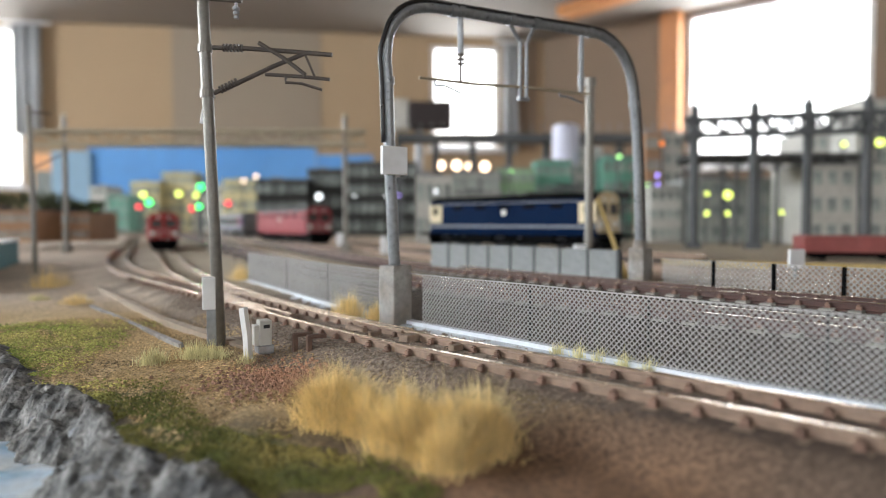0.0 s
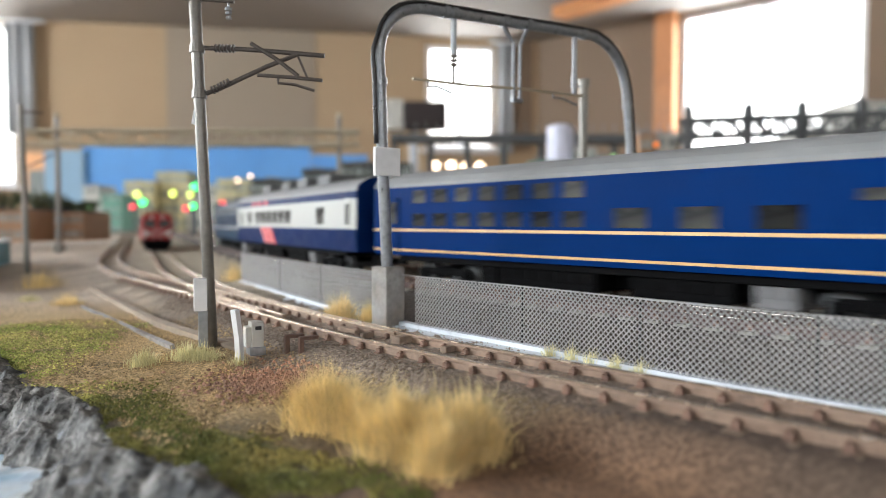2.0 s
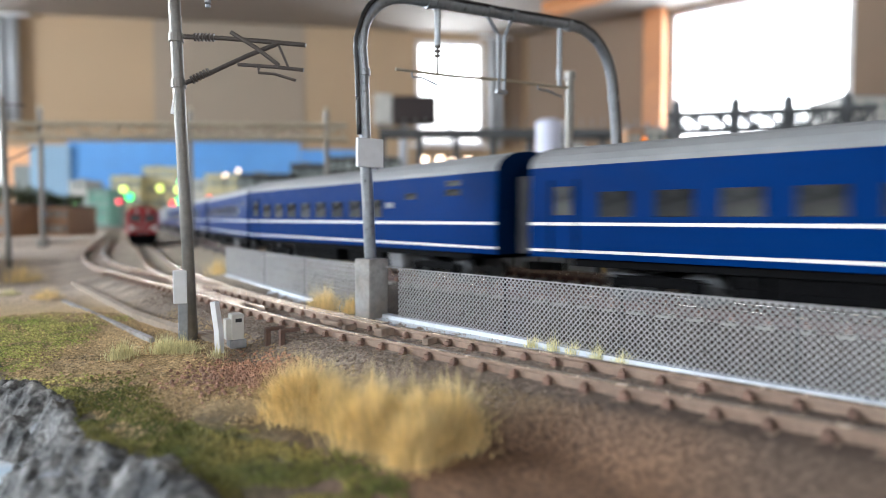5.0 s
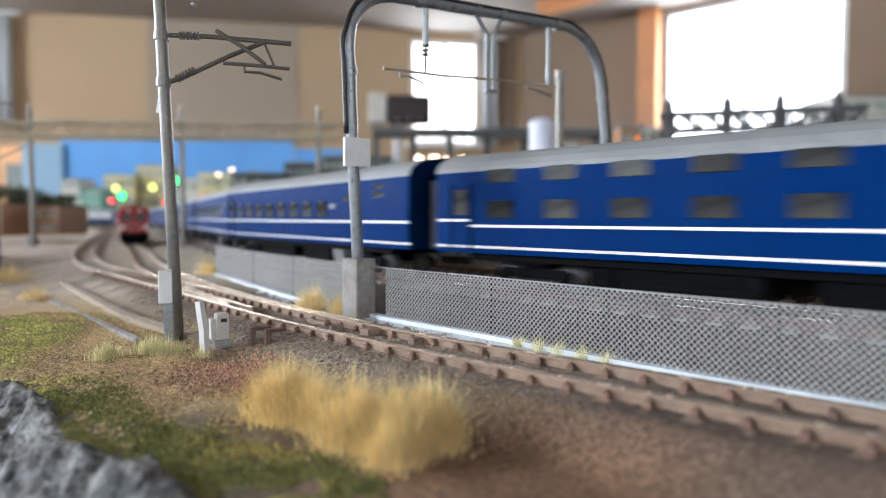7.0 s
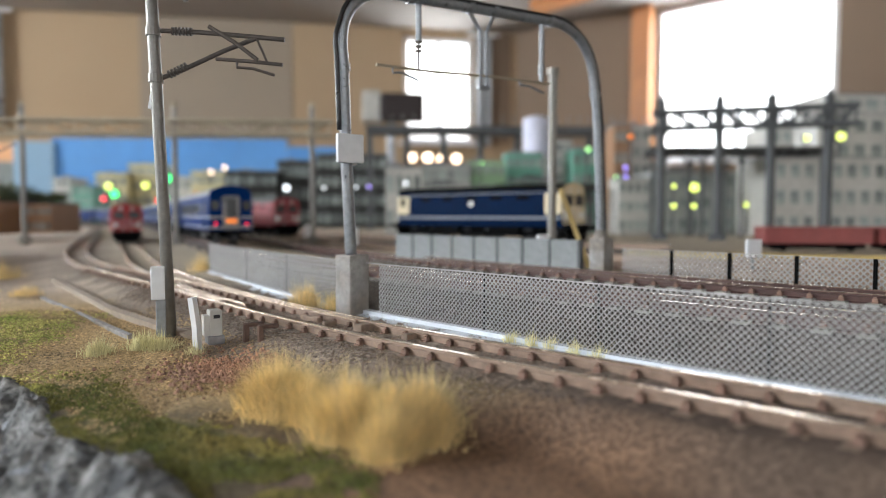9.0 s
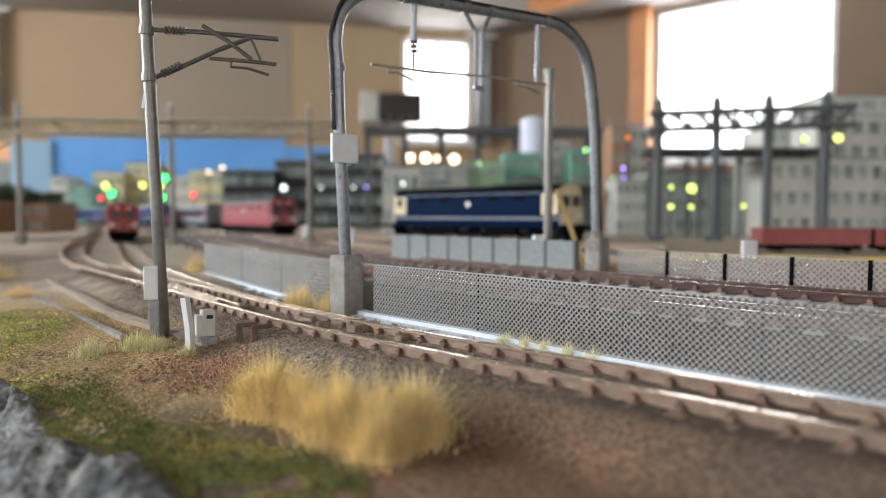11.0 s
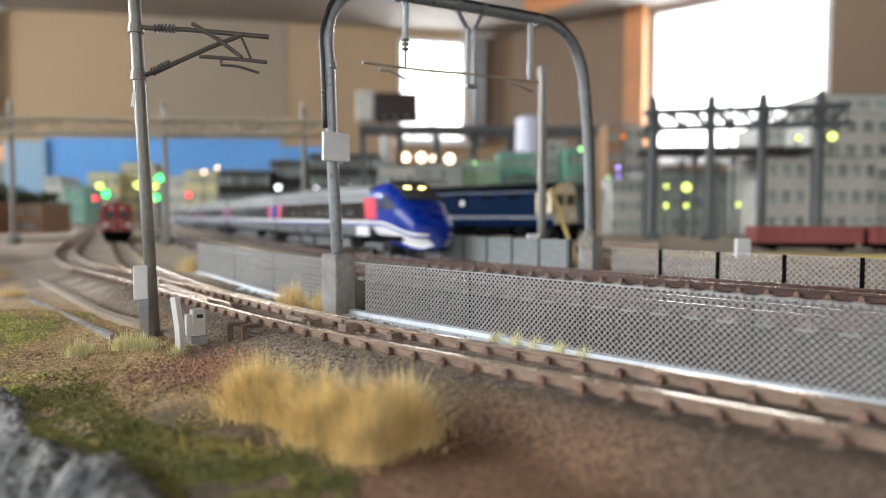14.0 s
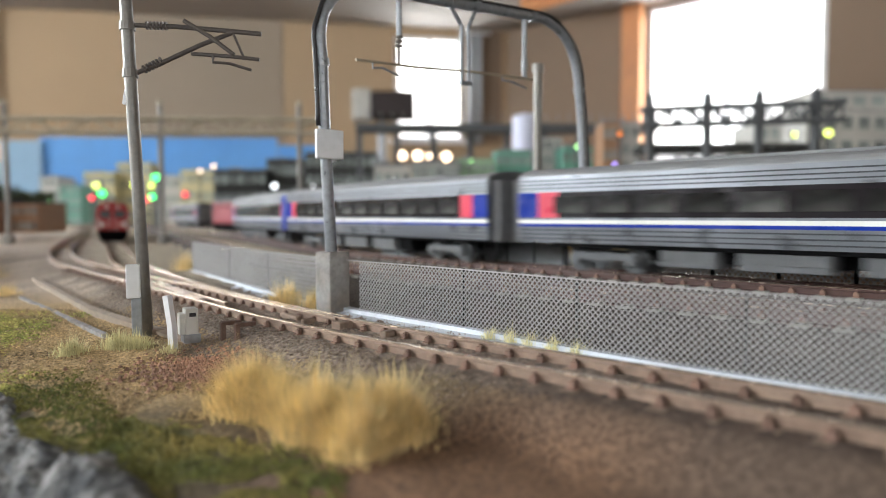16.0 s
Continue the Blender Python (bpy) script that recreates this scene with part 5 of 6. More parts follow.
def box_loco(label, body, band, face, L=108.0, name="electric_locomotive", lamps=True):
    """A box-bodied electric locomotive at rest, with cabs at both ends."""
    c = thing(name, label, "locomotive")
    side = [(6.5, 9.8, body), (9.8, 11.0, band), (11.0, 22.6, body)]
    shell(L, side, M_lattice if body is not M_navy else M_dark, face, 9.3, 22.6, 25.6, parent=c)
    strip(c, "gutter", M_greyband, -L / 2 + 9, L / 2 - 9, 21.4, 21.8, 0, 9.45)
    for s in (1, -1):
        bm = bmnew()
        for y in (-4.3, 4.3):
            box(bm, s * (L / 2 + 0.15), y, 18.0, 0.5, 6.2, 4.6, bev=0.12)
        part("windscreen", bm, M_glass, c)
        for q in (1, -1):
            bm = bmnew()
            box(bm, s * (L / 2 - 4.6), q * 9.28, 16.6, 8.6, 0.4, 9.0, bev=0.12)
            part("cab_side", bm, face, c)
        windows(c, [(s * (L / 2 - 4.6), 3.4, 16.0, 20.0)])
        for y in (-6.2, 6.2):
            bm = bmnew()
            cyl(bm, (s * (L / 2), y, 11.6), (s * (L / 2 + 0.7), y, 11.6), 1.5, 14)
            part("headlight", bm, G_warm if lamps and s < 0 else M_cream, c)
        bm = bmnew()
        box(bm, s * (L / 2 + 0.6), 0, 5.6, 2.4, 17.5, 4.4, bev=0.3)
        part("buffer_beam", bm, M_dark, c)
        bm = bmnew()
        box(bm, s * (L / 2 + 1.6), 0, 2.0, 2.0, 14, 2.6, bev=0.4, ry=s * 12)
        part("snow_plough", bm, M_dark, c)
        bm = bmnew()
        for y in (-3.2, 3.2):
            box(bm, s * (L / 2 + 0.25), y, 22.4, 0.6, 1.9, 1.3, bev=0.15)
        part("destination_lamp", bm, M_cream, c)
        bm = bmnew()
        for y in (-8.2, -2.0, 2.0, 8.2):
            cyl(bm, (s * (L / 2 + 0.9), y, 8.0), (s * (L / 2 + 0.9), y, 15.0), 0.22, 6)
        part("handrail", bm, M_cream, c)
    windows(c, [(x, 6.5, 18.5, 20.5) for x in np.linspace(-30, 30, 5)], M_dark)
    for s in (1, -1):
        bm = bmnew()
        cyl(bm, (0, s * 9.3, 17), (0, s * 9.6, 17), 1.3, 16)
        part("badge", bm, M_cream, c)
    for x in (-36, 0, 36):
        bogie(c, x)
    underfloor(c, [(18, 18, 3.2, M_dark), (-18, 18, 3.2, M_dark)])
    pantograph(c, 28, False)
    pantograph(c, -28, False)
    return c


LH = 136.0


def express_car(label, lead=False, cab=False):
    """Silver express car with a black window band; the lead car has a raked blue nose at its -x end."""
    c = thing("express_car", label, "train car", group="cars of the silver express")
    side = [(6.5, 10.2, M_silver), (10.2, 10.9, M_hotblue), (10.9, 11.8, M_cream), (11.8, 12.3, M_silver), (12.3, 18.2, M_blackband), (18.2, 22.0, M_silver)]
    nose = 30.0 if lead else 0.0
    L = LH - nose
    body = shell(L, side, M_roof, M_lattice, 9.3, 22.0, 24.2, parent=c)
    body.matrix_basis = at(nose / 2, 0, 0)
    e0, e1 = -LH / 2 + nose, LH / 2
    ends = [(e1, -1)] + ([] if lead else [(e0, 1)])
    for e, s in ends:
        lo, hi = sorted((e, e + s * 6.0))
        strip(c, "blue_patch", M_hotblue, lo, hi, 12.3, 18.2, 0, 9.42)
        lo, hi = sorted((e + s * 6.0, e + s * 11.5))
        strip(c, "red_patch", M_hotred, lo, hi, 12.3, 18.2, 0, 9.42)
    for z in (7.3, 8.3, 9.3, 19.0, 19.9, 20.8):
        strip(c, "rib", M_exrib, e0 + 0.5 + (10 if lead and z < 10 else 0), e1 - 0.5, z, z + 0.28, 0, 9.34 if z < 12 else 9.3)
    if cab:
        strip(c, "blue_cab_side", M_hotblue, e0, e0 + 9, 6.6, 22.0, 0, 9.45)
    x = e0 + (17 if not lead else 16)
    while x < e1 - 14:
        windows(c, [(x, 8.6, 13.4, 17.2)], M_exglass)
        x += 10.4
    if lead:
        # raked nose: lofted rings towards the tip, its bands falling with the rake
        bm = bmnew()
        ds = [0, 5, 10, 15, 20, 24.5, 28, 30]
        shape = {"w": [9.3, 9.3, 9.2, 8.9, 8.4, 7.6, 6.2, 3.6], "top": [24.2, 24.8, 24.2, 21.8, 18.4, 15.2, 12.4, 10.2], "bot": [6.5, 6.2, 5.4, 4.4, 3.6, 3.2, 3.2, 4.2]}
        rings, bands = [], [0, 1, 0, 1] + [0] * 8
        for d in np.linspace(0, 30, 21):
            w, top, bot = (float(np.interp(d, ds, shape[k])) for k in ("w", "top", "bot"))
            drop = 3.6 * soft(8, 30, d)
            zs = [bot] + [v - drop for v in (6.9, 10.2, 10.8, 11.7)]
            zs += [zs[-1] + (top - zs[-1]) * math.sin(q * math.pi / 14) for q in range(1, 8)]
            for q in range(1, len(zs)):
                zs[q] = min(max(zs[q], zs[q - 1] + 0.04), top - 0.02 * (len(zs) - 1 - q))
            half = [(w * max(0.0, 1 - abs((z - (top + bot) / 2) / ((top - bot) / 2)) ** 3.6) ** (1 / 3.6), z) for z in zs]
            half[0], half[-1] = (w * 0.8, zs[0]), (0.0, zs[-1])
            ring = [(y, z) for y, z in half] + [(-y, z) for y, z in half[-2::-1]]
            rings.append([bm.verts.new((e0 - d, y, z)) for y, z in ring])
        n = len(rings[0])
        for a, b in zip(rings, rings[1:]):
            for k in range(n):
                f = bm.faces.new((a[k], a[(k + 1) % n], b[(k + 1) % n], b[k]))
                side_k = k if k < n // 2 else n - 2 - k
                f.material_index = bands[side_k] if 0 <= side_k < len(bands) else 0
        bm.faces.new(rings[0])
        bm.faces.new(rings[-1][::-1])
        part("nose", bm, [M_hotblue, M_white], c, "raked bright blue nose with white bands", True)
        strip(c, "red_patch", M_hotred, e0 - 5, e0 + 4, 12.3, 19.4, -1.5, 9.46)
        strip(c, "white_panel", M_white, e0, e0 + 10, 6.9, 10.1, 0, 9.42)
        bm = bmnew()
        for k, (d, w, z, tilt) in enumerate(((12.4, 12.5, 23.1, -27), (17.4, 11.6, 20.4, -31))):
            box(bm, e0 - d, 0, z, 7.0, w, 0.5, ry=tilt, bev=0.15)
        part("windscreen", bm, M_glass, c)
        for s in (1, -1):
            bm = bmnew()
            v = [bm.verts.new((e0 - a, s * (9.3 - 0.02 * a), z)) for a, z in ((10, 15.6), (17.5, 15.6), (14.5, 18.5), (10.6, 20.4))]
            v2 = [bm.verts.new((q.co.x, q.co.y + s * 0.15, q.co.z)) for q in v]
            bm.faces.new(v)
            bm.faces.new(v2)
            for i in range(4):
                bm.faces.new((v[i], v[(i + 1) % 4], v2[(i + 1) % 4], v2[i]))
            part("cab_window", bm, M_glass, c)
            bm = bmnew()
            box(bm, e0 - 8, s * 9.3, 16.0, 4.6, 0.3, 6.6, bev=0.15)
            part("cab_door", bm, M_hotblue, c)
            bm = bmnew()
            box(bm, e0 - 8, s * 9.46, 17.0, 3.2, 0.15, 3.4, bev=0.1)
            part("door_window", bm, M_glass, c)
        for y in (-2.6, 2.6):
            bm = bmnew()
            bmesh.ops.create_uvsphere(bm, u_segments=12, v_segments=8, radius=1.0, matrix=Matrix.Translation((e0 - 14.4, y, 21.9)))
            part("headlight", bm, G_head, c, "glowing yellow headlight")
    bogie(c, 46 if not lead else 46, M_bogiegrey)
    bogie(c, -46 if not lead else -36, M_bogiegrey)
    underfloor(c, [(26, 12, 3.6, M_bogiegrey), (8, 16, 3.8, M_bogiegrey), (-12, 14, 3.6, M_bogiegrey), (-26, 8, 3.2, M_dark)])
    for s, e in ((1, e1),) if lead else ((1, e1), (-1, e0)):
        bm = bmnew()
        for k in range(4):
            box(bm, e + s * (0.4 + k * 0.7), 0, 14.0, 0.5, 15.0, 15.5, bev=0.12)
        part("gangway", bm, M_bellows, c)
    bm = bmnew()
    box(bm, nose / 2, 0, 24.3, L * 0.6, 7.0, 0.8, bev=0.3)
    part("roof_duct", bm, M_roof, c)
    return c


M_navyblue = material("deep_blue_paint", (0.001, 0.016, 0.085), 0.45, 0, 0.06, 300, 0, spec=0.05)
M_blackband = material("black_window_band", (0.02, 0.017, 0.02), 0.2, 0, 0.1, 200, spec=0.3)
M_bogiegrey = material("grey_underframe", (0.12, 0.125, 0.13), 0.6, 0, 0.15, 500, 0.03)
M_exrib = material("dark_grey_rib", (0.06, 0.064, 0.07), 0.5, 0.2, 0.08, 300, spec=0.2)
M_exglass = material("tinted_express_glass", (0.015, 0.016, 0.02), 0.12, 0, 0.4, 250, 0, (0.11, 0.11, 0.1), mix=0.9, big=70, rnd=0.6, spec=0.4)
G_head = glow("yellow_headlight", (1, 0.75, 0.2), 12)

even = lambda a, b, n, w, z0, z1: [(x, w, z0, z1) for x in np.linspace(a, b, n)]
std = even(50, -22, 8, 6.2, 14.2, 18.4) + [(-38, 4.6, 18.2, 19.6), (-54, 5.0, 18.6, 20.0), (-54, 5.0, 20.6, 21.8)]
slim = even(48, -42, 10, 5.8, 14.4, 19.2) + [(-56, 5.0, 18.6, 20.0)]
deck = even(50, 6, 7, 4.6, 19.2, 22.2) + even(50, 6, 7, 4.6, 13.9, 16.8) + even(-6, -30, 3, 6.2, 13.8, 17.2) + [(-42, 4.0, 17.6, 19.2), (-57, 4.0, 17.6, 18.8), (-57, 4.0, 19.6, 20.8)]
deck2 = even(50, -32, 7, 6.8, 20.6, 23.2) + even(50, -32, 7, 6.4, 13.9, 17.2) + [(-55, 6.4, 19.6, 20.2)]
gold3 = even(52, 0, 8, 4.4, 14.4, 18.2) + [(-11, 6.4, 14.2, 18.6), (-20, 6.4, 14.2, 18.6), (-33, 6.4, 14.2, 18.6), (-56, 4.6, 19.6, 20.8)]
close = even(52, -30, 11, 5.2, 13.9, 19.4) + [(-50, 4.4, 14.4, 18.6)]

loco_head = freight_loco()
consist = [
    white_coach(),
    blue_coach("blue double-deck coach with gold bands", M_gold, deck),
    blue_coach("blue coach with gold bands and few windows", M_gold, gold3),
    blue_coach("blue sleeping coach with white bands", M_cream, std, plate=-28.8),
    blue_coach("blue sleeping coach with white bands", M_cream, slim, plate=-48.6),
    blue_coach("blue sleeping coach with white bands", M_cream, std, plate=-28.8),
    blue_coach("blue sleeping coach with white bands", M_cream, std, plate=-28.8),
    blue_coach("blue sleeping coach with white bands", M_cream, slim, plate=-48.6),
    blue_coach("blue sleeping coach with white bands", M_cream, std, plate=-28.8),
    blue_coach("blue double-deck coach with a stepped white band", M_cream, deck2, step_band=True),
    blue_coach("blue tail coach with red tail lights and orange sign", M_cream, close, tail=True, plate=-36.8),
]
express = [express_car("silver express car with a raked bright blue nose", lead=True)]
express += [express_car("silver express car with a black window band") for _ in range(3)]
express += [express_car("silver express car with a blue cab end", cab=True)]

# locomotives and wagons at rest
o = box_loco("dark blue electric locomotive with cream cabs at rest", M_navy, M_greyband, M_creamface, 101, lamps=False)
o.matrix_basis = at(35.5, 325.5, 6.4, 135.5)
o = box_loco("red electric locomotive at rest on the siding", M_locored, M_locored, M_locored, 100, lamps=False)
p, q = Run(siding).at(Run(siding).near(-203, 490) - 40), Run(siding).at(Run(siding).near(-203, 490) + 40)
o.matrix_basis = at((p[0] + q[0]) / 2, (p[1] + q[1]) / 2, 0, math.degrees(math.atan2(q[1] - p[1], q[0] - p[0])))
o = box_loco("rose-red electric locomotive at rest in the yard", M_rosered, M_rosered, M_rosered, 100, lamps=False)
o.matrix_basis = at(-112, 496, 4.2, 124)
o = express_car("white and silver commuter car at rest in the yard")
o.name = "commuter_car"
o["group"] = ""
o.matrix_basis = at(-205, 668, 4.2, 118)
# ---- background of the layout ----
def building(name, label, x, y, w, d, h, rz, mat, floors, cols, roof=None, lit=None, glass=None, z=2.0, parapet=True):
    """A block with storeys of real window panes on its front and one side, sills, a roof slab and parapet."""
    b = thing(name, label, "building", at(x, y, z, rz))
    bm = bmnew()
    box(bm, 0, 0, h / 2, w, d, h, bev=min(0.6, h * 0.02))
    part("wall", bm, mat, b)
    bm = bmnew()
    box(bm, 0, 0, h + 0.6, w + 1.6, d + 1.6, 1.2, bev=0.2)
    if parapet:
        box(bm, -w * 0.2, 0, h + 3.0, w * 0.22, d * 0.3, 4.0, bev=0.3)
    part("roof", bm, roof or M_roof, b)
    fh, cw = h / floors, w / cols
    rnd = random.Random(int(abs(x) + abs(y)))
    pw, ph = cw * 0.62, fh * 0.5
    for f in range(floors):
        for c in range(cols):
            m = lit if lit and rnd.random() < 0.35 else (glass or M_bldgpane)
            piece("window", pane(pw, ph, m), b, at(-w / 2 + cw * (c + 0.5), -d / 2 - 0.05, fh * (f + 0.52)))
    return b


def lamp(name, label, x, y, z, mat, r, stem=True):
    """A small lit lamp on a thin post."""
    t = thing(name, label, "lamp", at(x, y, 0))
    bm = bmnew()
    bmesh.ops.create_uvsphere(bm, u_segments=12, v_segments=8, radius=r, matrix=Matrix.Translation((0, 0, z)))
    part("bulb", bm, mat, t)
    bm = bmnew()
    box(bm, 0, r * 0.9, z, r * 2.6, r * 0.8, r * 2.6, bev=r * 0.2)
    if stem:
        cyl(bm, (0, r, 0), (0, r, z), max(r * 0.35, 0.4), 6)
    part("post", bm, M_lattice, t)
    return t


def truss_gantry(x0, x1, y, zb, zt, mat, label, posts, post_r=1.6, bays=12, deep=7.0, tilt=0.0, bar=2.2):
    """A lattice beam of chords, uprights and diagonals on tall posts."""
    g = thing("truss_gantry", label, "gantry", at(x0, y, 0, tilt))
    L = x1 - x0
    for yy in (0, deep):
        for z in (zb, zt):
            bm = bmnew()
            box(bm, L / 2, yy, z, L + 4, bar, bar, bev=0.2)
            part("chord", bm, mat, g)
        for k in range(bays):
            a, b = L * k / bays, L * (k + 1) / bays
            bm = bmnew()
            tube(bm, [(a, yy, zb if k % 2 else zt), (b, yy, zt if k % 2 else zb)], bar * 0.36, 5)
            part("diagonal", bm, mat, g)
    for k in range(bays + 1):
        bm = bmnew()
        tube(bm, [(L * k / bays, 0, zb), (L * k / bays, deep, zb)], bar * 0.3, 5)
        tube(bm, [(L * k / bays, 0, zb), (L * k / bays, 0, zt)], bar * 0.3, 5)
        part("brace", bm, mat, g)
    for p in posts:
        bm = bmnew()
        cyl(bm, (p, deep / 2, 0), (p, deep / 2, zt + 8), post_r, 10)
        box(bm, p, deep / 2, 3.5, post_r * 3.4, post_r * 3.4, 5, bev=0.4)
        part("post", bm, M_pole if mat is M_tan else mat, g)
        bm = bmnew()
        cyl(bm, (p, deep / 2, zt + 8), (p, deep / 2, zt + 11), 1.9, 10, 1.0)
        part("cap", bm, mat, g)
    return g


def hedge(x, y, w, d, h, z, seed, label, mat=None):
    t = thing("hedge", label, "hedge", at(x, y, z))
    rnd = random.Random(seed)
    verts, faces = [], []
    for _ in range(420):
        c = Vector((rnd.uniform(-w / 2, w / 2), rnd.uniform(-d / 2, d / 2), h * rnd.random() ** 0.7))
        s = rnd.uniform(1.0, 2.4)
        k = len(verts)
        for _ in range(4):
            verts.append(tuple((c + Vector((rnd.gauss(0, s), rnd.gauss(0, s), rnd.gauss(0, s)))) * MM))
        faces += [(k, k + 1, k + 2), (k, k + 2, k + 3), (k, k + 3, k + 1), (k + 1, k + 3, k + 2)]
    me = bpy.data.meshes.new("leaves")
    me.from_pydata(verts, [], faces)
    me.materials.append(mat or M_hedge)
    o = new("foliage", me)
    o.parent = t
    tagged(o, kind="stuff")
    return t


# sky boards at the layout's far end
def board(x0, x1, y0, y1, z0, z1, mat, label):
    t = thing("sky_board", label, "backdrop board", kind="structure")
    a, b = Vector((x0, y0)), Vector((x1, y1))
    rz = math.degrees(math.atan2(b.y - a.y, b.x - a.x))
    bm = bmnew()
    box(bm, (b - a).length / 2, 0, (z0 + z1) / 2, (b - a).length, 8, z1 - z0, bev=1)
    o = part("board", bm, mat, t)
    o.matrix_basis = at(x0, y0, 0, rz)


board(-895.9, -321.6, 1700, 1700, 0, 209.3, M_sky, "plain sky-blue backdrop board")
board(-316.9, -177.0, 1690, 1690, 0, 189.6, M_sky, "plain sky-blue backdrop board")
board(-983.0, -885.0, 1690, 1690, 0, 199.6, M_skypale, "pale sky backdrop board")
building("town_house", "blurred yellowish town house below the sky board", -643.5, 1480.0, 64.9, 60, 105.7, 0, M_bldgy, 3, 4, z=2.0)
building("town_house", "blurred yellowish town house with a dome-like top", -584.4, 1510.0, 71.2, 60, 127.6, 0, M_bldgy, 4, 4, z=2.0)
building("town_house", "blurred pale green town house", -507.0, 1480.0, 61.2, 60, 98.4, 0, M_bldgw, 3, 4, z=2.0)
building("town_house", "blurred yellow town house on the slope", -421.6, 1460.0, 89.9, 80, 108.6, 0, M_bldgy, 3, 6, z=2.0)
building("office_block", "blurred teal and white office block", -617.2, 1230.0, 30.4, 60, 82.2, 0, M_bldgw, 4, 3, z=2.0)
building("office_block", "blurred teal office block", -572.0, 1210.0, 35.9, 60, 66.1, 0, M_bldgg, 4, 3, z=2.0)
building("town_house", "blurred light blue town house", -720.8, 1330.0, 60.4, 60, 41.6, 0, M_skypale, 3, 5, z=2.0)
building("brick_warehouse", "orange-brown brick warehouse beside the tracks", -375.1, 585.0, 67.1, 50, 27.2, 0, M_bldgb, 2, 12, z=2.0, roof=M_darkroof)
building("brick_warehouse", "orange-brown brick warehouse beside the tracks", -340.0, 625.0, 47.7, 50, 25.9, 0, M_bldgb, 2, 9, z=2.0, roof=M_darkroof)
hedge(-400.1, 625, 95, 30, 16, 30.3, 3, "dark green hedge above the brick warehouse")
hedge(-370.1, 665, 60, 24, 10, 28.9, 4, "dark green hedge above the brick warehouse")
rw = thing("retaining_wall", "low dark teal retaining wall with a white coping", "wall")
bm = bmnew()
sweep(bm, [(-150, 205, 0), (-175, 246, 0), (-203, 300, 0), (-238, 372, 0)], [(-1.5, -30), (1.5, -30), (1.5, 8.6), (-1.5, 8.6)])
part("wall", bm, M_tealwall, rw)
bm = bmnew()
sweep(bm, [(-150, 205, 0), (-175, 246, 0), (-203, 300, 0), (-238, 372, 0)], [(-2.2, 8.6), (2.2, 8.6), (2.2, 9.8), (-2.2, 9.8)])
part("coping", bm, M_white, rw)
building("orange_wall_panel", "orange board behind the hedge", -1129.7, 1910.0, 77.0, 20, 213.7, 0, M_orange, 1, 1, z=2.0, parapet=False)
building("station_hall", "dark roofed station hall with lamps", -215.9, 935.0, 68.4, 70, 74.8, 0, M_darkroof, 3, 7, z=2.0)
building("station_hall", "dark roofed station hall with lamps", -163.9, 975.0, 51.6, 70, 91.7, 0, M_darkroof, 3, 6, z=2.0)
building("station_hall", "dark roofed station hall with lamps", -82.1, 920.0, 91.4, 80, 95.8, 0, M_darkroof, 4, 9, z=2.0)
building("white_depot", "plain white depot block", -6.8, 540.0, 27.6, 40, 52.8, 0, M_bldgw, 2, 4, z=2.0)
building("station_hall", "grey station block behind the locomotive", 31.6, 665.0, 46.0, 50, 64.4, 0, M_bldg, 3, 6, z=2.0)
building("office_block", "light green office block", 71.9, 680.0, 36.8, 40, 69.3, 0, M_bldglime, 4, 5, z=2.0)
building("office_block", "green tiled office block", 115.9, 720.0, 37.8, 40, 81.3, 0, M_bldgg, 4, 5, z=2.0)
building("office_block", "dark green tiled office block", 180.1, 710.0, 31.5, 40, 84.5, 0, M_bldgg, 4, 4, z=2.0)
building("office_block", "grey tower block behind the arch", 164.9, 780.0, 29.5, 40, 101.7, 0, M_bldgw, 6, 3, z=2.0)
building("shop_house", "beige shop house beside the yard", 186.3, 575.0, 26.5, 30, 47.0, 0, M_bldgw, 3, 4, z=2.0)
building("shop_house", "narrow shop house with a red light", 201.1, 655.0, 17.3, 30, 102.2, 0, M_bldgb, 5, 3, z=2.0)
building("tower_block", "slim beige tower block", 222.3, 665.0, 18.7, 30, 103.6, 0, M_bldgw, 6, 2, z=2.0)
via = thing("viaduct", "long grey elevated line across the yard", "viaduct")
bm = bmnew()
box(bm, 122.5, 800, 118.5, 355.7, 30, 9, bev=0.5)
part("deck", bm, M_lattice, via)
for x in np.linspace(-52.0, 297.1, 9):
    bm = bmnew()
    box(bm, x, 800, 58.5, 7, 9, 117.1, bev=0.5)
    part("pier", bm, M_lattice, via)
for x in np.linspace(-52.0, 297.1, 28):
    bm = bmnew()
    box(bm, x, 786, 130.3, 1.2, 1.2, 10)
    part("parapet_post", bm, M_roof, via)
tank = thing("storage_tank", "tall pale lavender-white storage tank", "tank", at(131.4, 720, 0))
bm = bmnew()
cyl(bm, (0, 0, 80.9), (0, 0, 121.1), 14.5, 24)
cyl(bm, (0, 0, 121.1), (0, 0, 124.1), 14.5, 24, 9)
part("tank", bm, M_lav, tank)
for k in range(4):
    bm = bmnew()
    cyl(bm, (9 * math.cos(k * 1.57), 9 * math.sin(k * 1.57), 0), (9 * math.cos(k * 1.57), 9 * math.sin(k * 1.57), 80.9), 1.5, 8)
    part("leg", bm, M_steel, tank)
spk = thing("loudspeaker_stand", "black loudspeaker with a pale side on a stand", "loudspeaker", at(-34.2, 1500, 0))
bm = bmnew()
box(bm, 6, 0, 256.5, 96, 70, 58, bev=8)
part("cabinet", bm, M_spk, spk)
bm = bmnew()
box(bm, -62, 10, 259.0, 40, 60, 66, bev=4)
part("side_panel", bm, M_bldgw, spk)
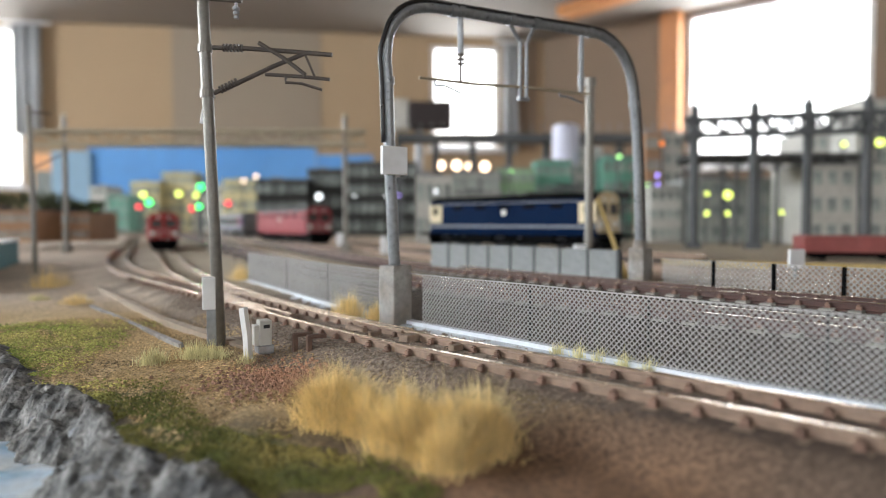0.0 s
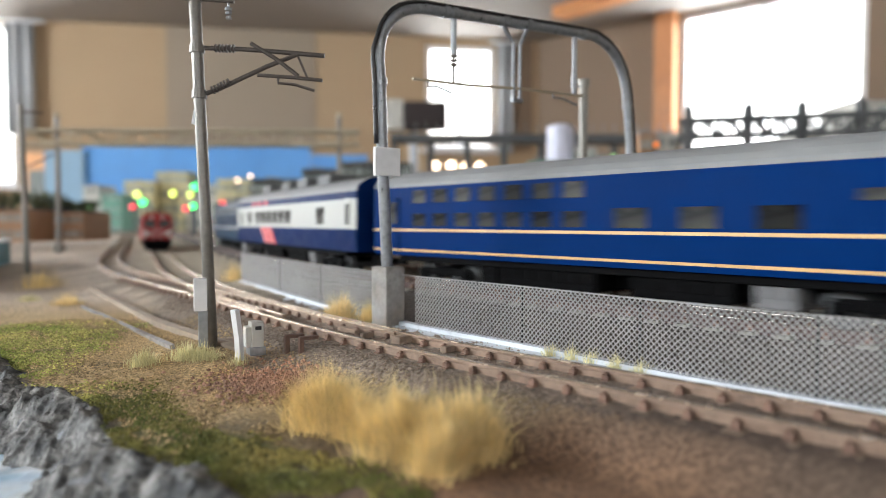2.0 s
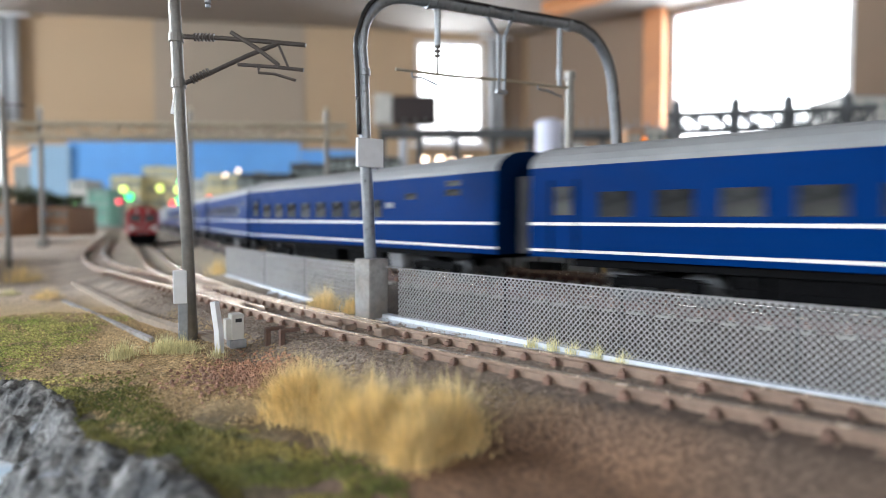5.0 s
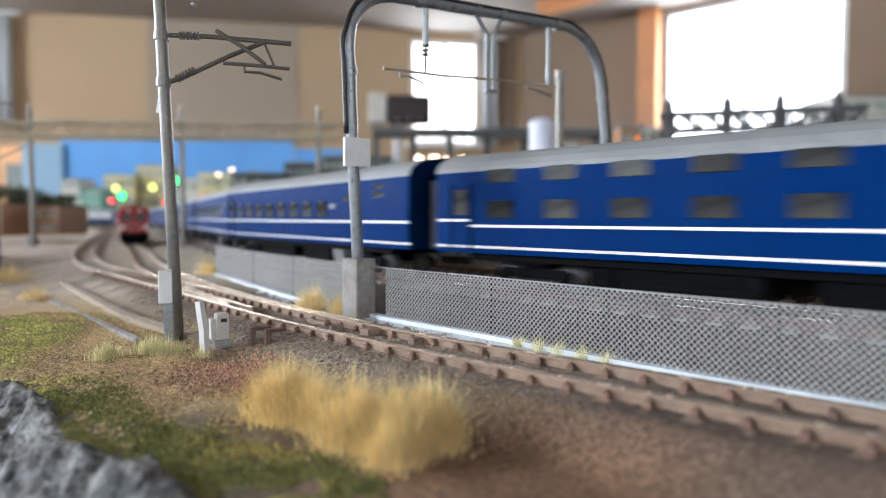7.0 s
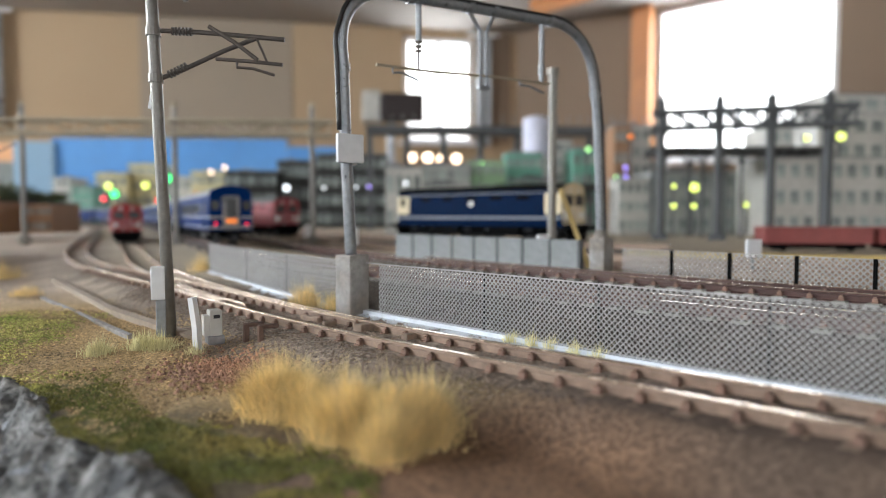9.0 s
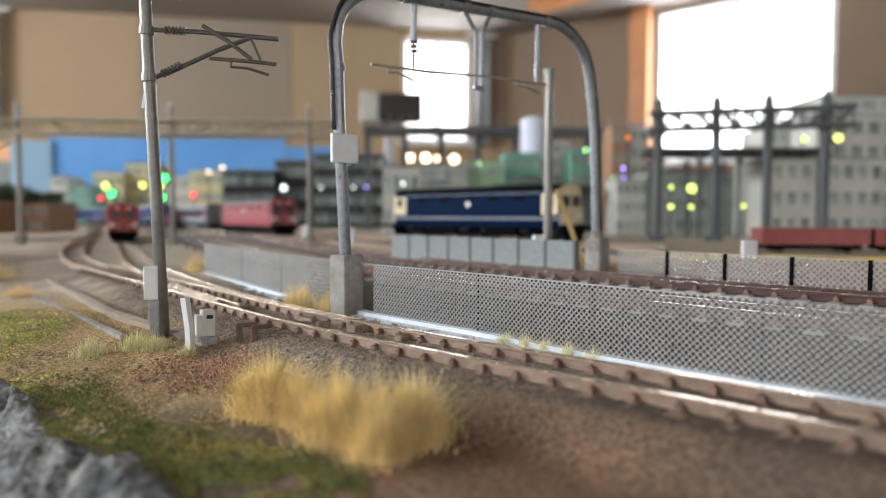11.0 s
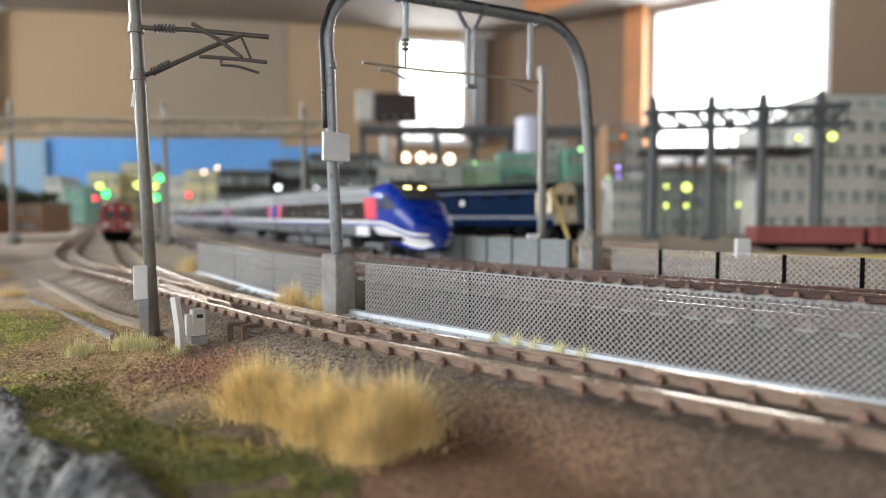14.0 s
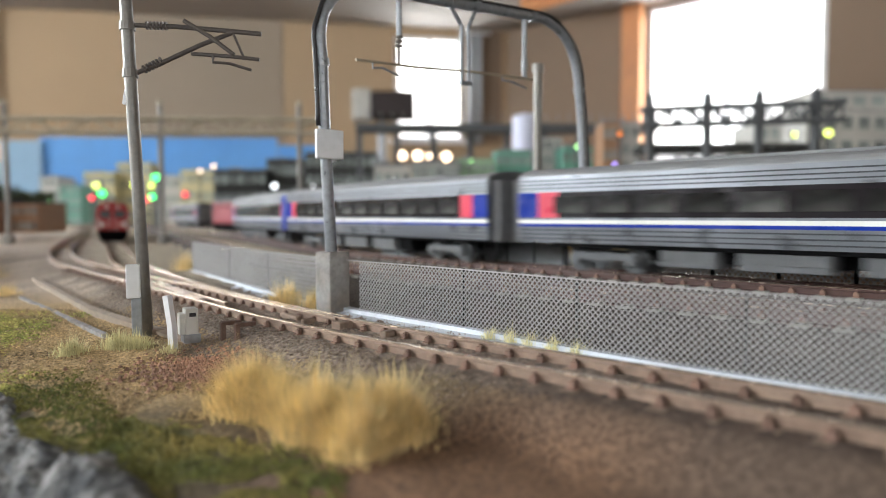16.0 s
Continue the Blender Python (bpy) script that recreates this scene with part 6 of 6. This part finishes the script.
bm = bmnew()
cyl(bm, (-20, 20, -40), (-20, 20, 227.3), 9, 12)
part("pole", bm, M_steel, spk)
truss_gantry(-244.6, -48.6, 400, 65.3, 73.4, M_tan, "long tan lattice gantry over the station throat", [17.6, 105.4, 185.8], 1.5, 12, 7.0, 0.0, 1.9)
truss_gantry(160.5, 278.5, 440, 75.5, 86.3, M_lattice, "dark steel station gantry in front of the window", [4, 40, 71, 104], 2.9, 16, 9.0, -17.0, 2.6)
pl = thing("catenary_pole", "slim grey pole beside the meadow", "catenary pole", at(-176.2, 289, 0))
bm = bmnew()
cyl(bm, (0, 0, -4), (-1.5, 0, 68.8), 1.15, 10)
part("pole", bm, M_pole, pl)
bm = bmnew()
tube(bm, [(-1, 0, 65.9), (8, 0, 65.2)], 0.4, 6)
tube(bm, [(-1, 0, 41.5), (12, 0, 47.6)], 0.35, 6)
part("bracket", bm, M_arm, pl)
def canopy(x, y, w, d, z, rz, label):
    """A dark platform roof with ribs and gutters on two rows of posts."""
    c = thing("platform_canopy", label, "canopy", at(x, y, 0, rz))
    bm = bmnew()
    sweep(bm, [(-w / 2, 0, z), (w / 2, 0, z)], [(-d / 2, 0), (d / 2, 0), (d / 2, 1.4), (0, 6.5), (-d / 2, 1.4)])
    part("roof", bm, M_darkroof, c)
    for u in np.arange(-w / 2 + 3, w / 2, 9.0):
        bm = bmnew()
        box(bm, u, -d / 2 - 0.4, z - 1.2, 1.2, 1.0, 4.2, bev=0.15)
        part("fascia_bracket", bm, M_lattice, c)
    for u in np.linspace(-w / 2 + 6, w / 2 - 6, max(int(w / 26), 2)):
        for v in (-d / 3, d / 3):
            bm = bmnew()
            cyl(bm, (u, v, 0), (u, v, z), 1.3, 8)
            tube(bm, [(u, v, z - 9), (u + 6, v, z)], 0.7, 5)
            tube(bm, [(u, v, z - 9), (u - 6, v, z)], 0.7, 5)
            part("post", bm, M_lattice, c)
    return c


canopy(252, 520, 130, 46, 66, -4, "long dark platform canopy before the window")
canopy(120, 600, 90, 40, 40, -6, "dark platform canopy behind the locomotive")
building("station_building", "grey station building with lit windows", 253.9, 585.0, 103.1, 50, 52.7, 0, M_bldg, 3, 10, z=2.0)
building("station_building", "whitish station wing with dark openings", 317.6, 530.0, 87.9, 60, 59.8, 0, M_bldgw, 3, 8, z=2.0)
building("apartment_block", "pale apartment block with green-lit windows", 400.1, 590.0, 123.0, 60, 101.9, 4, M_bldgw, 5, 8, z=2.0)
building("apartment_block", "whitish apartment block beside the gantry", 337.9, 615.0, 37.9, 50, 95.5, 0, M_bldgw, 5, 4, z=2.0)
building("apartment_block", "grey block with a light roof", 517.9, 730.0, 165.6, 60, 144.6, 0, M_bldgw, 7, 8, z=2.0)
wg = thing("freight_wagon", "low maroon freight wagon in the yard", "wagon", at(180, 294, 3.0, -11), group="maroon wagons")
bm = bmnew()
box(bm, 0, 0, 6.3, 44.5, 16, 7.4, bev=0.4)
for u in np.linspace(-20, 20, 9):
    box(bm, u, -8.1, 6.3, 0.7, 0.5, 7.2)
part("body", bm, M_maroon, wg)
bm = bmnew()
box(bm, 0, 0, 1.6, 40, 12, 2.2, bev=0.2)
part("underframe", bm, M_dark, wg)
for u in (-14, 14):
    bm = bmnew()
    for v in (-5, 5):
        cyl(bm, (u, v - 0.6, 1.6), (u, v + 0.6, 1.6), 2.4, 14)
    part("wheelset", bm, M_dark, wg)
wg = thing("freight_wagon", "low maroon freight wagon in the yard", "wagon", at(226, 285, 3.0, -11), group="maroon wagons")
bm = bmnew()
box(bm, 0, 0, 6.3, 44.5, 16, 7.4, bev=0.4)
for u in np.linspace(-20, 20, 9):
    box(bm, u, -8.1, 6.3, 0.7, 0.5, 7.2)
part("body", bm, M_maroon, wg)
bm = bmnew()
box(bm, 0, 0, 1.6, 40, 12, 2.2, bev=0.2)
part("underframe", bm, M_dark, wg)
for u in (-14, 14):
    bm = bmnew()
    for v in (-5, 5):
        cyl(bm, (u, v - 0.6, 1.6), (u, v + 0.6, 1.6), 2.4, 14)
    part("wheelset", bm, M_dark, wg)
wg = thing("freight_wagon", "low maroon freight wagon in the yard", "wagon", at(272, 276, 3.0, -11), group="maroon wagons")
bm = bmnew()
box(bm, 0, 0, 6.3, 44.5, 16, 7.4, bev=0.4)
for u in np.linspace(-20, 20, 9):
    box(bm, u, -8.1, 6.3, 0.7, 0.5, 7.2)
part("body", bm, M_maroon, wg)
bm = bmnew()
box(bm, 0, 0, 1.6, 40, 12, 2.2, bev=0.2)
part("underframe", bm, M_dark, wg)
for u in (-14, 14):
    bm = bmnew()
    for v in (-5, 5):
        cyl(bm, (u, v - 0.6, 1.6), (u, v + 0.6, 1.6), 2.4, 14)
    part("wheelset", bm, M_dark, wg)
tm = thing("yard_timber", "yellowish timber kerb along the yard", "kerb", at(112, 224, 3.2, 0))
bm = bmnew()
tube(bm, [(-30, 26, 0), (20, 0, 0), (75, -22, 0)], 1.6, 4)
part("timber", bm, M_yardtrim, tm)
mk = thing("marker_board", "small white marker board behind the far fence", "marker", at(93, 176, 2.5, 10))
bm = bmnew()
box(bm, 0, 0, 6.5, 4.6, 1.2, 5.0, bev=0.4)
part("board", bm, M_white, mk)
bm = bmnew()
cyl(bm, (0, 0.4, 0), (0, 0.4, 5), 0.5, 6)
part("post", bm, M_steel, mk)
mk = thing("marker_board", "small white marker board in the yard", "marker", at(-65.7, 430, 2.5))
bm = bmnew()
box(bm, 0, 0, 5.0, 5.5, 1.4, 9.0, bev=0.8)
part("board", bm, M_white, mk)
mk = thing("marker_board", "small white marker board in the yard", "marker", at(-28.2, 330, 2.5))
bm = bmnew()
box(bm, 0, 0, 5.0, 5.5, 1.4, 9.0, bev=0.8)
part("board", bm, M_white, mk)
lamp("signal_lamp", "small lit green signal lamp on a thin post", -394.5, 900, 46.4, G_green, 4.2, True)
lamp("signal_lamp", "small lit green signal lamp on a thin post", -325.3, 900, 66.9, G_green, 4.2, True)
lamp("signal_lamp", "small lit green signal lamp on a thin post", -225.7, 620, 34.0, G_green, 2.6, True)
lamp("signal_lamp", "small lit yellow signal lamp on a thin post", -446.8, 1000, 60.5, G_yellow, 4.5, True)
lamp("signal_lamp", "small lit yellow signal lamp on a thin post", -393.6, 1000, 62.2, G_yellow, 4.5, True)
lamp("signal_lamp", "small lit yellow signal lamp on a thin post", -368.2, 1000, 60.5, G_yellow, 4.0, True)
lamp("signal_lamp", "small lit red signal lamp on a thin post", -430.9, 950, 41.6, G_red, 3.2, True)
lamp("signal_lamp", "small lit red signal lamp on a thin post", -356.2, 950, 39.2, G_red, 3.5, True)
lamp("signal_lamp", "small lit red signal lamp on a thin post", -346.6, 950, 44.8, G_red, 3.0, True)
lamp("signal_lamp", "small lit red signal lamp on a thin post", -304.1, 950, 46.4, G_red, 3.5, True)
lamp("signal_lamp", "small lit lime signal lamp on a thin post", -514.4, 1000, 43.6, G_lime, 5, True)
lamp("signal_lamp", "small lit warm signal lamp on a thin post", -3.0, 900, 95.8, G_warm, 5.5, True)
lamp("signal_lamp", "small lit warm signal lamp on a thin post", 18.2, 900, 95.8, G_warm, 6, True)
lamp("signal_lamp", "small lit warm signal lamp on a thin post", 37.2, 900, 93.6, G_warm, 6.5, True)
lamp("signal_lamp", "small lit warm signal lamp on a thin post", 56.2, 900, 94.3, G_warm, 6, True)
lamp("signal_lamp", "small lit green signal lamp on a thin post", 61.3, 600, 64.9, G_lime, 1.2, True)
lamp("signal_lamp", "small lit white signal lamp on a thin post", -79.1, 600, 42.6, G_white, 1.2, True)
lamp("signal_lamp", "small lit white signal lamp on a thin post", -50.7, 600, 43.1, G_white, 1.2, True)
lamp("signal_lamp", "small lit violet signal lamp on a thin post", -39.5, 600, 43.6, G_violet, 1.2, True)
lamp("signal_lamp", "small lit white signal lamp on a thin post", -5.2, 510, 42.4, G_white, 1.5, True)
lamp("signal_lamp", "small lit green signal lamp on a thin post", 157.1, 600, 77.6, G_lime, 2.0, True)
lamp("signal_lamp", "small lit green signal lamp on a thin post", 170.3, 560, 50.5, G_lime, 1.0, True)
lamp("signal_lamp", "small lit violet signal lamp on a thin post", 178.8, 560, 58.5, G_violet, 1.6, True)
lamp("signal_lamp", "small lit violet signal lamp on a thin post", 179.3, 560, 50.9, G_violet, 1.4, True)
lamp("signal_lamp", "small lit yellow signal lamp on a thin post", 229.4, 540, 41.1, G_yellow, 3.4, True)
lamp("signal_lamp", "small lit yellow signal lamp on a thin post", 212.5, 540, 42.0, G_yellow, 1.6, True)
lamp("signal_lamp", "small lit yellow signal lamp on a thin post", 212.5, 540, 26.1, G_yellow, 1.8, True)
lamp("signal_lamp", "small lit yellow signal lamp on a thin post", 229.4, 540, 26.1, G_yellow, 1.8, True)
lamp("signal_lamp", "small lit yellow signal lamp on a thin post", 272.7, 540, 27.0, G_yellow, 1.6, True)
lamp("signal_lamp", "small lit yellow signal lamp on a thin post", 354.0, 545, 83.7, G_yellow, 3.2, True)
lamp("signal_lamp", "small lit yellow signal lamp on a thin post", 325.0, 545, 82.3, G_yellow, 2.0, True)
lamp("signal_lamp", "small lit warm signal lamp on a thin post", -236.2, 850, 77.9, G_warm, 2.0, True)
lamp("signal_lamp", "small lit warm signal lamp on a thin post", -252.7, 850, 72.1, G_warm, 2.0, True)
lamp("signal_lamp", "small lit white signal lamp on a thin post", -86.9, 470, 37.0, G_white, 2.2, True)
lamp("signal_lamp", "small lit red signal lamp on a thin post", 202.1, 620, 91.6, G_tailsign, 2.4, True)


def motions():
    """The blue train runs away from the camera, the express comes towards it."""
    mid2, mid3 = run2.near(12, 150), run3.near(39.2, 172)

    def pose_on(run, s, half, z):
        p, q = run.at(s - half), run.at(s + half)
        c = (p + q) / 2
        return at(c[0], c[1], z, math.degrees(math.atan2(q[1] - p[1], q[0] - p[0])))

    slip_t = [0, 1.5, 2.0, 2.6, 3.4, 4.0, 6.3, 7.0, 7.5, 8.0, 8.5, 9.2, 16]
    slip = [250, 250, 245, 234.5, 229, 227.5, 219.5, 223, 226, 231, 236, 238, 238]
    times = [k * 0.2 for k in range(81)]
    for k, car in enumerate([loco_head] + consist):
        rows = []
        for t in times:
            front = 224.0 * t + float(np.interp(t, slip_t, slip)) - 520.0
            mid = front + 6 + 59.5 if k == 0 else front - (k - 1) * 141.5 - LC / 2
            rows.append((t, pose_on(run2, mid2 + mid, 43, Z2)))
        walk(car, rows)
    nose_t = [0, 11.3, 11.7, 12.0, 12.5, 13.0, 13.3, 13.5, 13.8, 14.0, 14.2, 14.4, 14.5, 14.8, 15.0, 15.2, 15.6, 16.0]
    nose_s = [1050 + 225 * 11.3, 1050, 983, 930, 842, 745, 687, 652, 600, 560, 513, 465, 440, 370, 323, 278, 185, 96]
    for k, car in enumerate(express):
        rows = []
        for t in times:
            mid = float(np.interp(t, nose_t, nose_s)) - 520.0 + LH / 2 + k * 143.5
            rows.append((t, pose_on(run3, mid3 + mid, 43, Z2)))
        walk(car, rows)


motions()
